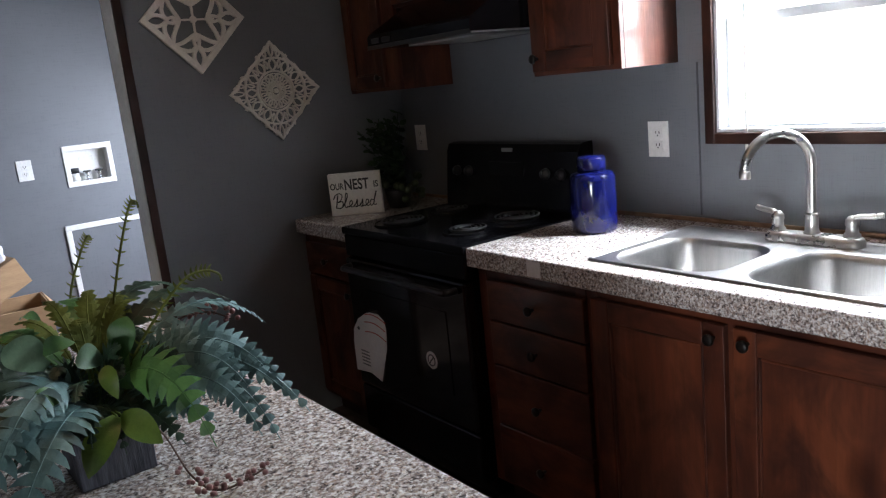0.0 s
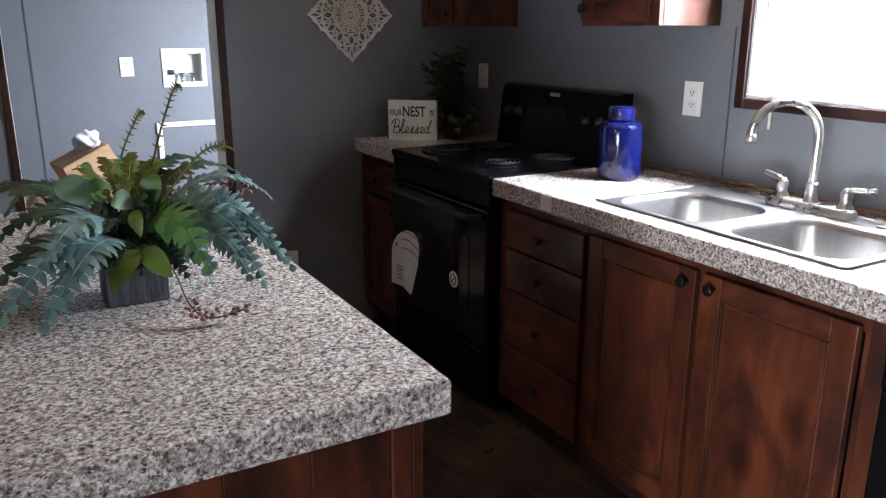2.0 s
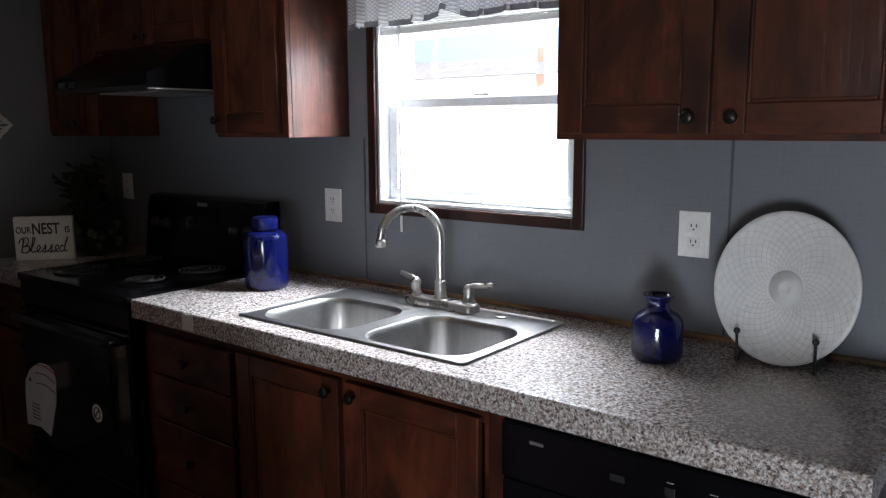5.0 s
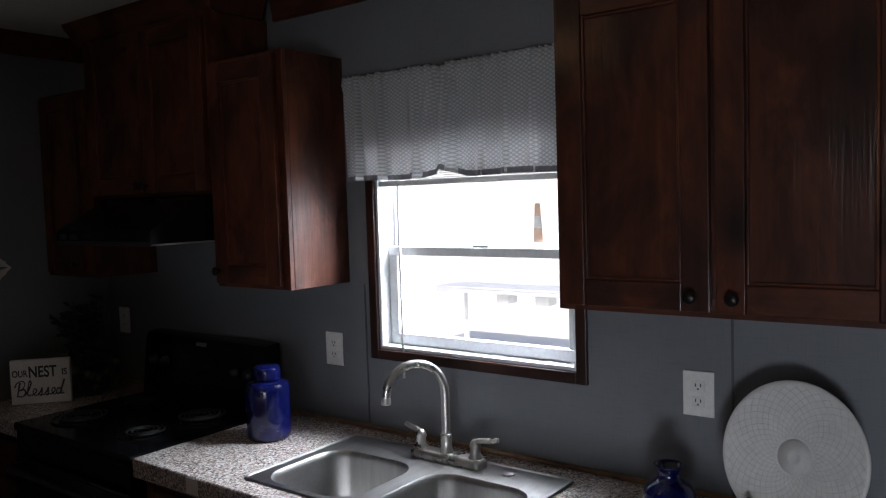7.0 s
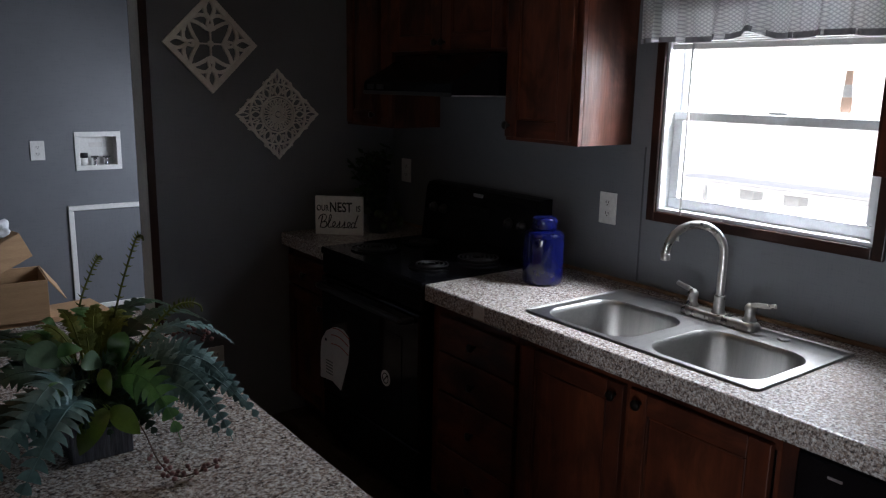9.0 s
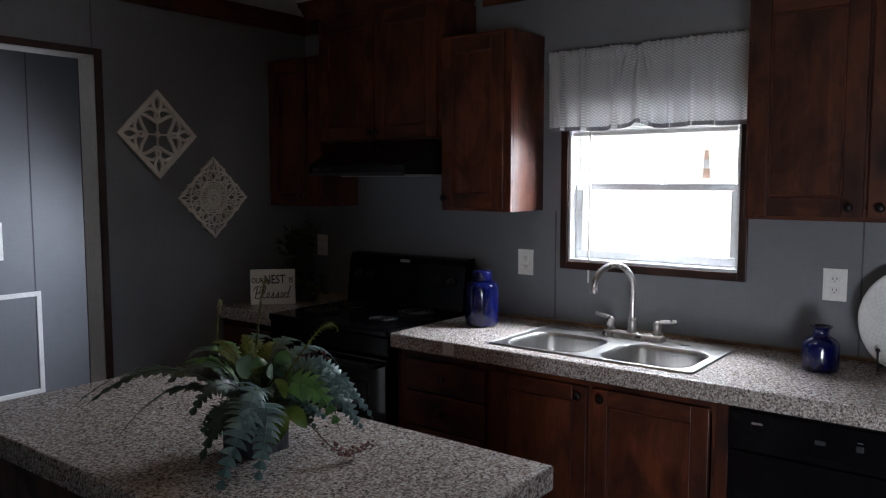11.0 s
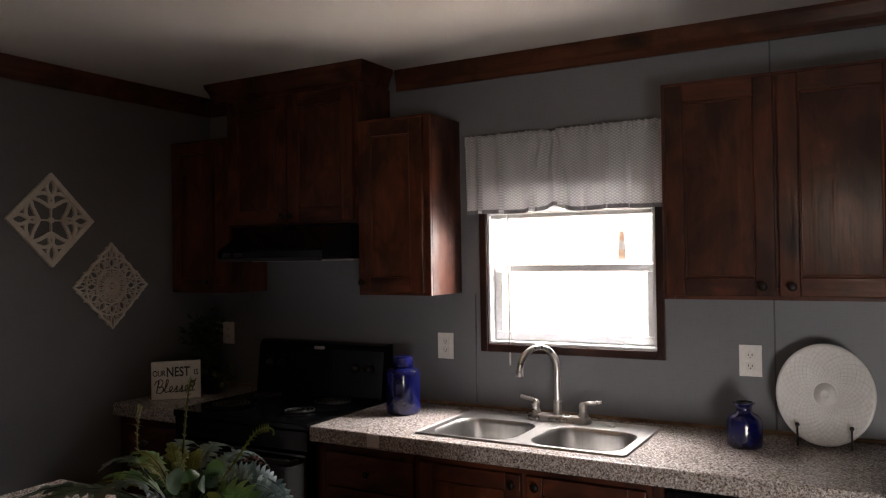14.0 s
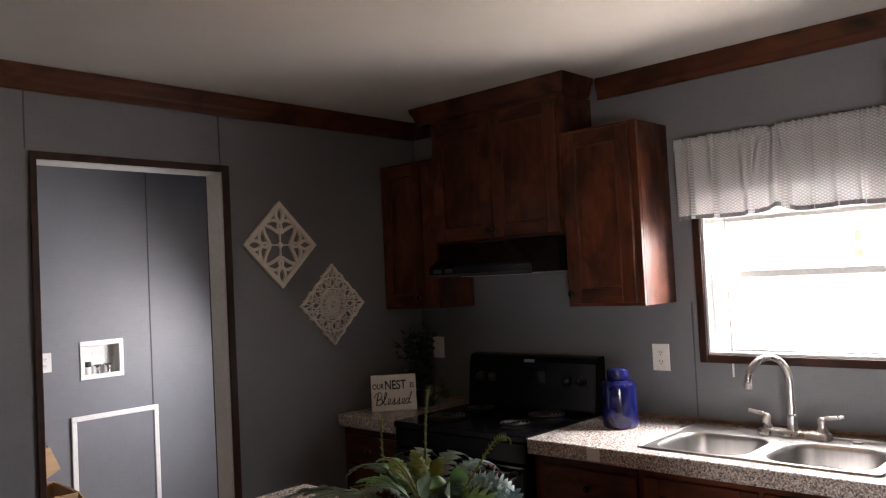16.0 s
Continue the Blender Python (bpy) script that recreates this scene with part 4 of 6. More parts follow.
for bx, by, br in ((-0.48, -0.6, 0.095), (-0.47, -0.99, 0.076), (-0.235, -0.6, 0.076), (-0.24, -0.99, 0.095)):
    pan = part("drip_pan", lathe([(br + 0.012, 0.0), (br + 0.011, 0.004), (br + 0.004, 0.004), (br - 0.01, 0.0012), (0.02, 0.0008), (0.001, 0.0008)], (bx, by, 0.9162), 36), M_BLACK, rng, "black drip pan", True)
    ringp = [(bx + (br + 0.008) * math.cos(2 * math.pi * i / 40), by + (br + 0.008) * math.sin(2 * math.pi * i / 40), 0.921) for i in range(41)]
    part("trim_ring", tube(ringp, 0.0016, 6), M_DARKCHROME, pan, "thin dark chrome trim ring", True)
    spiral = []
    turns = 4 if br > 0.09 else 3
    for i in range(turns * 20 + 1):
        a = 2 * math.pi * i / 20
        r = 0.018 + (br - 0.026) * i / (turns * 20)
        spiral.append((bx + r * math.cos(a), by + r * math.sin(a), 0.9275))
    part("coil", tube(spiral, 0.0042, 6), M_IRON, pan, "black heating coil", True)
# energy card and round sticker on the oven door
card = thing("hang_tag", (-0.66, -0.62, 0.45), "white hang tag with red arcs on the oven door", "tag")


def on_door(u, v_, d):
    return Vector((-0.6528 - 0.0005 - d, u + 0.03, v_))


prism([(-0.446, 0.322), (-0.555, 0.334), (-0.63, 0.315), (-0.692, 0.46), (-0.704, 0.54), (-0.695, 0.575), (-0.656, 0.594), (-0.6, 0.592), (-0.567, 0.583), (-0.503, 0.55), (-0.46, 0.5), (-0.448, 0.44)], on_door, 0.0012, bm := bmesh.new())
part("card", bm, M_PAPER, card)
for k, zz in enumerate((0.578, 0.545, 0.505)):
    pp = [(-0.55 - 0.145 * i / 8 - (0.0 if k else 0.01), zz + 0.012 * math.sin(math.pi * i / 8) - 0.012 * i / 8) for i in range(9)]
    part("red_arc", tube([on_door(u, v_, 0.0014) for u, v_ in pp], 0.0022, 5), M_RED, card, "red printed arc")
part("hole_mark", lathe([(0.008, 0.0), (0.008, -0.0012), (0.001, -0.0012)], on_door(-0.5, 0.51, 0.0013), 14, axis="x"), M_INK, card, "black dot")
for k in range(5):
    part("print_line", box(-0.6557, -0.6549, -0.53, -0.47, 0.36 + k * 0.014, 0.366 + k * 0.014), M_GREYINK, card, "grey line of small print")
st = thing("round_sticker", (-0.655, -0.953, 0.486), "small round white sticker with a grey ring on the oven door", "sticker")
part("disc", lathe([(0.032, 0.0), (0.032, -0.0012), (0.001, -0.0012)], (-0.6527, -0.953, 0.486), 28, axis="x"), M_PAPER, st)
ring = [(-0.6542, -0.953 + 0.02 * math.cos(2 * math.pi * i / 24), 0.486 + 0.02 * math.sin(2 * math.pi * i / 24)) for i in range(25)]
part("ring", tube(ring, 0.0024, 5), M_INK, st, "dark printed ring")
part("bar", tube([(-0.6542, -0.941, 0.474), (-0.6542, -0.965, 0.499)], 0.003, 5), M_INK, st, "dark printed bar")

hood = thing("range_hood", (-0.25, -0.79, 1.58), "black under-cabinet range hood", "range hood")
bm = prism([(-0.003, 1.5705), (-0.52, 1.5705), (-0.524, 1.576), (-0.524, 1.612), (-0.515, 1.622), (-0.33, 1.7245), (-0.003, 1.7245)],
           lambda u, v_, d: Vector((u, -1.17 + d, v_)), 0.59)
part("shell", bm, M_BLACK, hood)
part("lip", box(-0.528, -0.5245, -1.17, -0.58, 1.568, 1.582, 0.0015), M_BLACKMAT, hood)
part("side_lip", box(-0.522, -0.01, -1.1745, -1.1705, 1.5685, 1.574), M_SILVER, hood, "bare metal lower edge")
part("switch", box(-0.529, -0.5245, -0.66, -0.61, 1.588, 1.606, 0.002), M_BLACKMAT, hood)
part("switch", box(-0.529, -0.5245, -0.73, -0.68, 1.588, 1.606, 0.002), M_BLACKMAT, hood)
part("filter", box(-0.42, -0.12, -1.04, -0.69, 1.566, 1.5702), M_SILVER, hood, "metal mesh filter")

# ---- dishwasher ----
dw = thing("dishwasher", (-0.3, -2.895, 0.0), "black built-in dishwasher under the counter", "dishwasher")
part("tub", box(-0.575, -0.02, -3.212, -2.579, 0.1, 0.846), M_BLACKMAT, dw)
part("door", box(-0.612, -0.5755, -3.214, -2.578, 0.11, 0.705, 0.006), M_BLACK, dw)
cp = part("control_panel", box(-0.618, -0.5755, -3.214, -2.578, 0.7085, 0.838, 0.008), M_BLACK, dw)
part("handle_recess", box(-0.6195, -0.617, -3.02, -2.8, 0.712, 0.735, 0.001), M_BLACK, cp)
part("badge", box(-0.6195, -0.6175, -2.682, -2.65, 0.799, 0.8055), M_SILVER, cp, "small silver badge")
for i, yy in enumerate((-2.95, -3.03, -3.06, -3.09, -3.12)):
    if i:
        bm = lathe([(0.011, 0.0), (0.0105, -0.0024), (0.008, -0.003), (0.001, -0.0032)], (-0.6178, yy, 0.781), 16, axis="x")
    else:
        bm = box(-0.6202, -0.6175, yy - 0.01, yy + 0.01, 0.772, 0.79, 0.001)
    part("button", bm, M_BLACKMAT, cp)
    part("print", box(-0.6188, -0.6178, yy - 0.007, yy + 0.007, 0.7985, 0.8005), M_GREYINK, cp, "grey printed mark")
part("latch_pocket", box(-0.6186, -0.6176, -2.86, -2.83, 0.772, 0.786, 0.0004), M_BLACKMAT, cp)
part("kick_plate", box(-0.56, -0.545, -3.212, -2.58, 0.002, 0.099), M_BLACKMAT, dw)


# ---- outlets and switches ----
def outlet(frame_of, label, kind="outlet"):
    """A cover plate with two receptacles; frame_of(u, v, d) maps the plate's own plane."""
    o = thing("wall_outlet", frame_of(0, 0, 0), label, "outlet", "wall outlets")
    def pl(u0, u1, v0, v1, d0, d1):
        a, c = frame_of(u0, v0, d0), frame_of(u1, v1, d1)
        return box(a.x, c.x, a.y, c.y, a.z, c.z, 0.0012)
    part("cover_plate", pl(-0.0395, 0.0395, -0.058, 0.058, 0.0005, 0.006), M_WHITE, o)
    for v0 in (-0.02, 0.02):
        r = part("receptacle", pl(-0.017, 0.017, v0 - 0.014, v0 + 0.014, 0.0055, 0.0078), M_WHITE, o)
        for u0 in (-0.0065, 0.0065):
            part("slot", pl(u0 - 0.0014, u0 + 0.0014, v0 - 0.002, v0 + 0.007, 0.0072, 0.0084), M_INK, r, "dark slot")
        part("slot", pl(-0.0022, 0.0022, v0 - 0.0095, v0 - 0.005, 0.0072, 0.0084), M_INK, r, "dark slot")
    return o


def on_east(y, z):
    return lambda u, v_, d: Vector((-d, y + u, z + v_))


def on_north(x, y, z):
    return lambda u, v_, d: Vector((x + u, y - d, z + v_))


outlet(on_east(-1.456, 1.174), "white double outlet on the grey wall beside the window")
outlet(on_east(-2.75, 1.174), "white double outlet on the grey wall beside the plate")
outlet(on_east(-0.122, 1.186), "white double outlet in the shaded corner above the counter")
outlet(on_north(-0.98, 0.0, 0.346), "white double outlet low on the grey wall")
outlet(on_north(-1.338, LY, 1.174), "white double outlet on the laundry wall")

# ---- laundry ----
wb = thing("washer_supply_box", (-0.99, LY, 1.16), "white recessed washing machine supply box with two valves", "supply box")
for a in ((-1.128, -0.853, 1.25, 1.282), (-1.128, -0.853, 1.042, 1.072), (-1.128, -1.1, 1.0725, 1.2495), (-0.881, -0.853, 1.0725, 1.2495)):
    part("flange", box(a[0], a[1], LY - 0.008, LY - 0.0005, a[2], a[3], 0.002), M_WHITE, wb)
part("back", box(-1.114, -0.876, LY + 0.072, LY + 0.079, 1.061, 1.261), M_WHITE, wb)
part("shelf", box(-1.114, -0.876, LY + 0.001, LY + 0.0715, 1.0605, 1.066), M_WHITE, wb)
part("side", box(-1.1145, -1.109, LY + 0.001, LY + 0.0715, 1.0665, 1.261), M_WHITE, wb)
part("side", box(-0.881, -0.8755, LY + 0.001, LY + 0.0715, 1.0665, 1.261), M_WHITE, wb)
part("embossed_label", box(-1.03, -0.95, LY + 0.07, LY + 0.0718, 1.18, 1.21), M_PAINT, wb)
part("drain_cap", lathe([(0.024, 0), (0.024, 0.05), (0.001, 0.051)], (-1.072, LY + 0.035, 1.0665), 20), M_WHITE, wb, "white drain pipe", True)
part("drain_plug", lathe([(0.026, 0), (0.026, 0.03), (0.001, 0.031)], (-1.072, LY + 0.035, 1.118), 20), M_BLACKMAT, wb, "black plug", True)
for vx in (-1.005, -0.935):
    vv = part("valve", lathe([(0.014, 0), (0.016, 0.006), (0.011, 0.012), (0.011, 0.034), (0.015, 0.038), (0.012, 0.048), (0.001, 0.05)], (vx, LY + 0.035, 1.0665), 16), M_CHROME, wb, "brass valve", True)
    part("valve_handle", box(vx - 0.022, vx + 0.022, LY + 0.028, LY + 0.042, 1.1165, 1.127, 0.003), M_INK, vv, "dark valve handle")

ap = thing("access_panel", (-0.91, LY, 0.4), "grey wall access panel framed in white moulding", "access panel")
AX0, AX1, AZ0, AZ1 = -1.195, -0.632, 0.14, 0.822
part("panel", box(AX0 + 0.025, AX1 - 0.025, LY - 0.005, LY - 0.0005, AZ0 + 0.025, AZ1 - 0.025), M_WALL, ap)
for a in ((AX0, AX1, AZ1 - 0.032, AZ1), (AX0, AX1, AZ0, AZ0 + 0.032), (AX0, AX0 + 0.032, AZ0 + 0.0325, AZ1 - 0.0325), (AX1 - 0.032, AX1, AZ0 + 0.0325, AZ1 - 0.0325)):
    part("moulding", box(a[0], a[1], LY - 0.016, LY - 0.0005, a[2], a[3], 0.004), M_WHITE, ap, "white moulding strip")


def carton(cx, cy, z0, w, d, h, rz, tilt, label, flaps):
    """An opened cardboard box with thin walls and folded-out flaps."""
    c = thing("cardboard_box", (cx, cy, z0), label, "box", "cardboard boxes in the laundry")
    m = pose(cx, cy, z0 + max(0, math.sin(radians(abs(tilt))) * w / 2), 0, tilt, rz)
    t = 0.006
    def put(name, b4):
        bm = box(*b4, 0.0015)
        bmesh.ops.transform(bm, matrix=m, verts=bm.verts)
        return part(name, bm, M_CARD, c)
    put("bottom", (-w / 2, w / 2, -d / 2, d / 2, 0, t))
    put("wall", (-w / 2, w / 2, -d / 2, -d / 2 + t, t + 0.0005, h))
    put("wall", (-w / 2, w / 2, d / 2 - t, d / 2, t + 0.0005, h))
    put("wall", (-w / 2, -w / 2 + t, -d / 2 + t + 0.0005, d / 2 - t - 0.0005, t + 0.0005, h))
    put("wall", (w / 2 - t, w / 2, -d / 2 + t + 0.0005, d / 2 - t - 0.0005, t + 0.0005, h))
    if flaps:
        for sx in (-1, 1):
            bm = box(0, w * 0.3 * sx, -d / 2 + 0.004, d / 2 - 0.004, 0, t, 0.0015)
            bmesh.ops.transform(bm, matrix=m @ pose(sx * w / 2, 0, h, 0, sx * 55, 0), verts=bm.verts)
            part("flap", bm, M_CARD, c)
    else:
        put("lid_flap", (-w / 2, w / 2, -d / 2, -0.001, h + 0.0005, h + t))
        put("lid_flap", (-w / 2, w / 2, 0.001, d / 2, h + 0.0005, h + t))
    return c


carton(-1.68, 1.35, 0.001, 0.5, 0.4, 0.32, 4, 0, "closed brown cardboard box on the laundry floor", False)
carton(-1.70, 1.33, 0.328, 0.48, 0.38, 0.22, -3, 0, "open brown cardboard box stacked on another", True)
carton(-1.66, 1.32, 0.556, 0.27, 0.24, 0.14, 12, -24, "tilted brown cardboard box on top of the pile", False)
carton(-1.28, 1.6, 0.001, 0.34, 0.3, 0.24, 8, 0, "low brown cardboard box beside the pile", False)
bagt = thing("plastic_bag", (-1.655, 1.33, 0.76), "crumpled white plastic bag on the boxes", "bag")
bm = bmesh.new()
bmesh.ops.create_icosphere(bm, subdivisions=4, radius=1.0)
for q in bm.verts:
    f = 0.86 + 0.42 * noise.noise(q.co * 1.5) + 0.1 * noise.noise(q.co * 4.1)
    q.co = Vector((-1.655 + q.co.x * 0.085 * f, 1.33 + q.co.y * 0.08 * f, 0.80 + q.co.z * 0.07 * f))
part("crumple", bm, M_FILM, bagt, "", True)

# ---- ceiling light ----
LX, LYY = -1.87, -1.665
lamp = thing("ceiling_light", (LX, LYY, CEIL), "lit warm opal dome ceiling light", "ceiling light")
part("pan", lathe([(0.13, -0.0008), (0.132, -0.018), (0.124, -0.031), (0.001, -0.031)], (LX, LYY, CEIL), 40), M_PAINT, lamp, "off-white metal pan", True)
part("shade", lathe([(0.001, -0.162), (0.04, -0.16), (0.08, -0.15), (0.11, -0.132), (0.13, -0.106), (0.139, -0.075), (0.134, -0.05), (0.12, -0.0315), (0.001, -0.0315)], (LX, LYY, CEIL), 48), M_LAMP, lamp, "glowing opal glass dome", True)

# ---- valance, blind ----
val = thing("window_valance", (-0.075, -2.04, 1.76), "grey and white zigzag gathered cloth valance", "curtain")
bm = bmesh.new()
VY0, VY1, NU, NV = -2.5, -1.604, 260, 26
grid = []
for i in range(NU + 1):
    u = i / NU
    y = VY1 + (VY0 - VY1) * u
    col = []
    gather = math.exp(-((u - 0.435) / 0.05) ** 2)
    for j in range(NV + 1):
        vv = j / NV
        left = 1.0 if u < 0.43 else 0.45
        ph = u * 52 + 1.6 * math.sin(u * 9)
        wave = left * (0.02 * math.sin(ph) + 0.008 * math.sin(2 * ph + 1.1) + 0.003 * math.sin(u * 131 + 2)) + 0.006 * math.sin(u * 23 + 1)
        wave *= 0.35 + 0.65 * vv
        head = max(0.0, 1 - vv / 0.13)
        pocket = 0.006 * math.sin(u * 260 + 3 * math.sin(u * 23)) * head - 0.006 * math.exp(-((vv - 0.075) / 0.04) ** 2) + 0.007 * math.exp(-((vv - 0.14) / 0.016) ** 2)
        tie = math.exp(-((u - 0.445 - 0.06 * vv) / 0.02) ** 2) * (1 - 0.45 * vv)
        fan = math.exp(-((u - 0.445) / (0.02 + 0.11 * vv)) ** 2)
        x = -0.072 + wave + pocket - gather * 0.014 * (0.4 + vv) + 0.03 * tie - 0.024 * fan * math.sin((u - 0.445) / (0.02 + 0.09 * vv) * 5)
        low = 1.757 + 0.002 * math.sin(u * 19) + 0.02 * math.exp(-((u - 0.47) / 0.05) ** 2)
        top_z = 2.098 - 0.005 * abs(math.sin(u * 130 + 2 * math.sin(u * 31))) - 0.006 * math.exp(-((u - 0.445) / 0.02) ** 2)
        z = top_z - (top_z - low) * vv
        shift = left * 0.017 * math.sin(ph + 0.9) * (0.5 + 0.5 * vv) * min(1.0, u * 12, (1 - u) * 12)
        col.append(bm.verts.new((x, y + shift, z)))
    grid.append(col)
for i in range(NU):
    for j in range(NV):
        bm.faces.new((grid[i][j], grid[i + 1][j], grid[i + 1][j + 1], grid[i][j + 1]))
grid_xyz = [[q.co.copy() for q in col] for col in grid]
cl = part("cloth", bm, M_CLOTH, val, "", True)
sol = cl.modifiers.new("thickness", "SOLIDIFY")
sol.thickness = 0.0015
bm = bmesh.new()
for i in range(NU):
    quad = []
    for col, j in ((grid_xyz[i], NV), (grid_xyz[i + 1], NV), (grid_xyz[i + 1], NV - 1), (grid_xyz[i], NV - 1)):
        quad.append(bm.verts.new(col[j] + Vector((-0.0035, 0, -0.001 if j == NV else 0.003))))
    bm.faces.new(quad)
bmesh.ops.remove_doubles(bm, verts=bm.verts, dist=0.0001)
part("hem", bm, M_HEM, val, "doubled grey hem", True)
part("rod", tube([(-0.06, -2.502, 2.066), (-0.06, -1.602, 2.066)], 0.005, 10), M_WHITE, val, "white curtain rod", True)
for yy in (-2.5, -1.604):
    part("bracket", box(-0.064, -0.001, yy - 0.004, yy + 0.004, 2.052, 2.08, 0.001), M_WHITE, val, "white rod bracket")

bl = thing("mini_blind", (0.01, -2.04, 1.79), "raised white mini blind with a hanging wand", "blind")
part("headrail", box(0.0, 0.026, WY0 + 0.014, WY1 - 0.014, 1.862, 1.886, 0.002), M_WHITE, bl)
for i in range(16):
    part("slat", box(0.001, 0.025, WY0 + 0.016, WY1 - 0.016, 1.757 + i * 0.0066, 1.761 + i * 0.0066), M_WHITE, bl)
part("bottom_rail", box(0.001, 0.025, WY0 + 0.016, WY1 - 0.016, 1.736, 1.7555, 0.003), M_WHITE, bl)
for yy in (-1.8, -2.28):
    part("lift_cord", tube([(0.013, yy, 1.832), (0.013, yy, 1.862)], 0.0012, 6), M_WHITE, bl)
part("wand", tube([(-0.006, -1.775, 1.872), (-0.006, -1.775, 1.104)], 0.0042, 8), M_WHITE, bl, "clear white tilt wand", True)

# ---- jars, plate, sign ----
jar = thing("ginger_jar", (-0.255, -1.385, ZT), "tall glossy cobalt blue ceramic jar with lid", "jar")
part("body", lathe([(0.001, 0.0), (0.066, 0.0), (0.071, 0.006), (0.073, 0.02), (0.073, 0.166), (0.071, 0.18), (0.064, 0.19), (0.052, 0.194), (0.042, 0.197), (0.001, 0.198)], (-0.255, -1.385, ZT + 0.0006), 48), M_BLUE, jar, "", True)
part("lid", lathe([(0.043, 0.0), (0.045, 0.003), (0.045, 0.034), (0.043, 0.04), (0.036, 0.0445), (0.001, 0.046)], (-0.255, -1.385, ZT + 0.199), 48), M_BLUE, jar, "", True)

vase = thing("bottle_vase", (-0.24, -2.76, ZT), "short glossy cobalt blue ceramic bottle vase", "vase")
part("body", lathe([(0.001, 0.0), (0.052, 0.0), (0.057, 0.006), (0.0585, 0.02), (0.0585, 0.082), (0.056, 0.094), (0.047, 0.107), (0.033, 0.115), (0.026, 0.121), (0.024, 0.132), (0.027, 0.142), (0.035, 0.148), (0.036, 0.152), (0.031, 0.152), (0.022, 0.145), (0.02, 0.12), (0.001, 0.118)], (-0.24, -2.76, ZT + 0.0006), 44), M_BLUE, vase, "", True)

PC, PR = Vector((-0.118, -3.004, 1.086)), 0.172
pm = Matrix.Translation(PC) @ pose(0, 0, 0, 0, 9, 0) @ Matrix.Diagonal((1, 0.9, 1, 1))
plate = thing("decorative_plate", (-0.118, -3.004, ZT), "large white round plate with a spiral lattice, on a stand", "plate")
bm = lathe([(0.001, 0.004), (0.03, 0.004), (0.04, 0.0), (0.1, -0.004), (0.16, -0.014), (0.171, -0.016), (0.172, -0.012), (0.165, -0.006), (0.1, 0.006), (0.04, 0.012), (0.001, 0.012)], (0, 0, 0), 72, axis="x")
bmesh.ops.transform(bm, matrix=pm, verts=bm.verts)
part("dish", bm, M_PLATE, plate, "", True)


def plate_point(r, a, lift=0.0):
    h = 0.0 if r < 0.04 else (-0.004 * (r - 0.04) / 0.06 if r < 0.1 else -0.004 - 0.01 * (r - 0.1) / 0.06)
    return pm @ Vector((h - lift, r * math.cos(a), r * math.sin(a)))


bm = bmesh.new()
for k in range(36):
    for sgn in (-1, 1):
        tube([plate_point(0.045 + 0.118 * i / 9, 2 * math.pi * k / 36 + sgn * 1.1 * i / 9, -0.0002) for i in range(10)], 0.0008, 4, bm)
part("lattice", bm, M_GROOVE, plate, "grey spiral lattice lines")
bm = lathe([(0.04, -0.001), (0.04, -0.003), (0.02, -0.0035), (0.0175, -0.007), (0.012, -0.007), (0.01, -0.004), (0.001, -0.004)], (0, 0, 0), 32, axis="x")
bmesh.ops.transform(bm, matrix=pm, verts=bm.verts)
part("boss", bm, M_PLATE, plate, "", True)
stand = thing("plate_stand", (-0.13, -3.0, ZT), "black wire plate stand", "stand")
for yy in (-2.92, -3.085):
    leg = part("arm", tube(smooth_path([(-0.175, yy, 0.985), (-0.172, yy, 0.95), (-0.168, yy, 0.915), (-0.13, yy, 0.93), (-0.06, yy, 0.9155), (-0.05, yy, 0.96), (-0.05, yy, 1.1)], 5), 0.0032, 8), M_IRON, stand, "", True)
    bm = bmesh.new()
    bmesh.ops.create_uvsphere(bm, u_segments=14, v_segments=8, radius=0.0075)
    bmesh.ops.translate(bm, verts=bm.verts, vec=(-0.175, yy, 0.988))
    part("ball_end", bm, M_IRON, leg, "", True)
part("cross_bar", tube([(-0.05, -2.92, 1.0), (-0.05, -3.085, 1.0)], 0.003, 8), M_IRON, stand, "", True)

# word sign, leaning a little against the leafy plant
s0, s1 = Vector((-0.52, -0.128, 0)), Vector((-0.353, -0.28, 0))
su = (s1 - s0).normalized()
sw = (s1 - s0).length
sn = Vector((su.y, -su.x, 0))
if sn.x > 0:
    sn = -sn
sm = Matrix(((su.x, 0, sn.x, (s0.x + s1.x) / 2), (su.y, 0, sn.y, (s0.y + s1.y) / 2), (0, 1, 0, 1.001), (0, 0, 0, 1)))
sign = thing("word_sign", ((s0.x + s1.x) / 2, (s0.y + s1.y) / 2, ZT), "small white wooden word sign standing on the corner counter", "sign")
bm = box(-sw / 2, sw / 2, -0.09, 0.09, -0.026, 0.0, 0.0015)
bmesh.ops.transform(bm, matrix=sm, verts=bm.verts)
part("board", bm, M_SIGN, sign)
lettering("OUR", 0.038, sign, sm @ pose(-0.077, 0.034, 0.0006) @ Matrix.Diagonal((0.72, 1, 1, 1)), M_INK, bold=0.0007)
lettering("NEST", 0.064, sign, sm @ pose(0.009, 0.038, 0.0006) @ Matrix.Diagonal((0.72, 1, 1, 1)), M_INK, bold=0.0014)
lettering("IS", 0.038, sign, sm @ pose(0.092, 0.034, 0.0006) @ Matrix.Diagonal((0.8, 1, 1, 1)), M_INK, bold=0.0007)


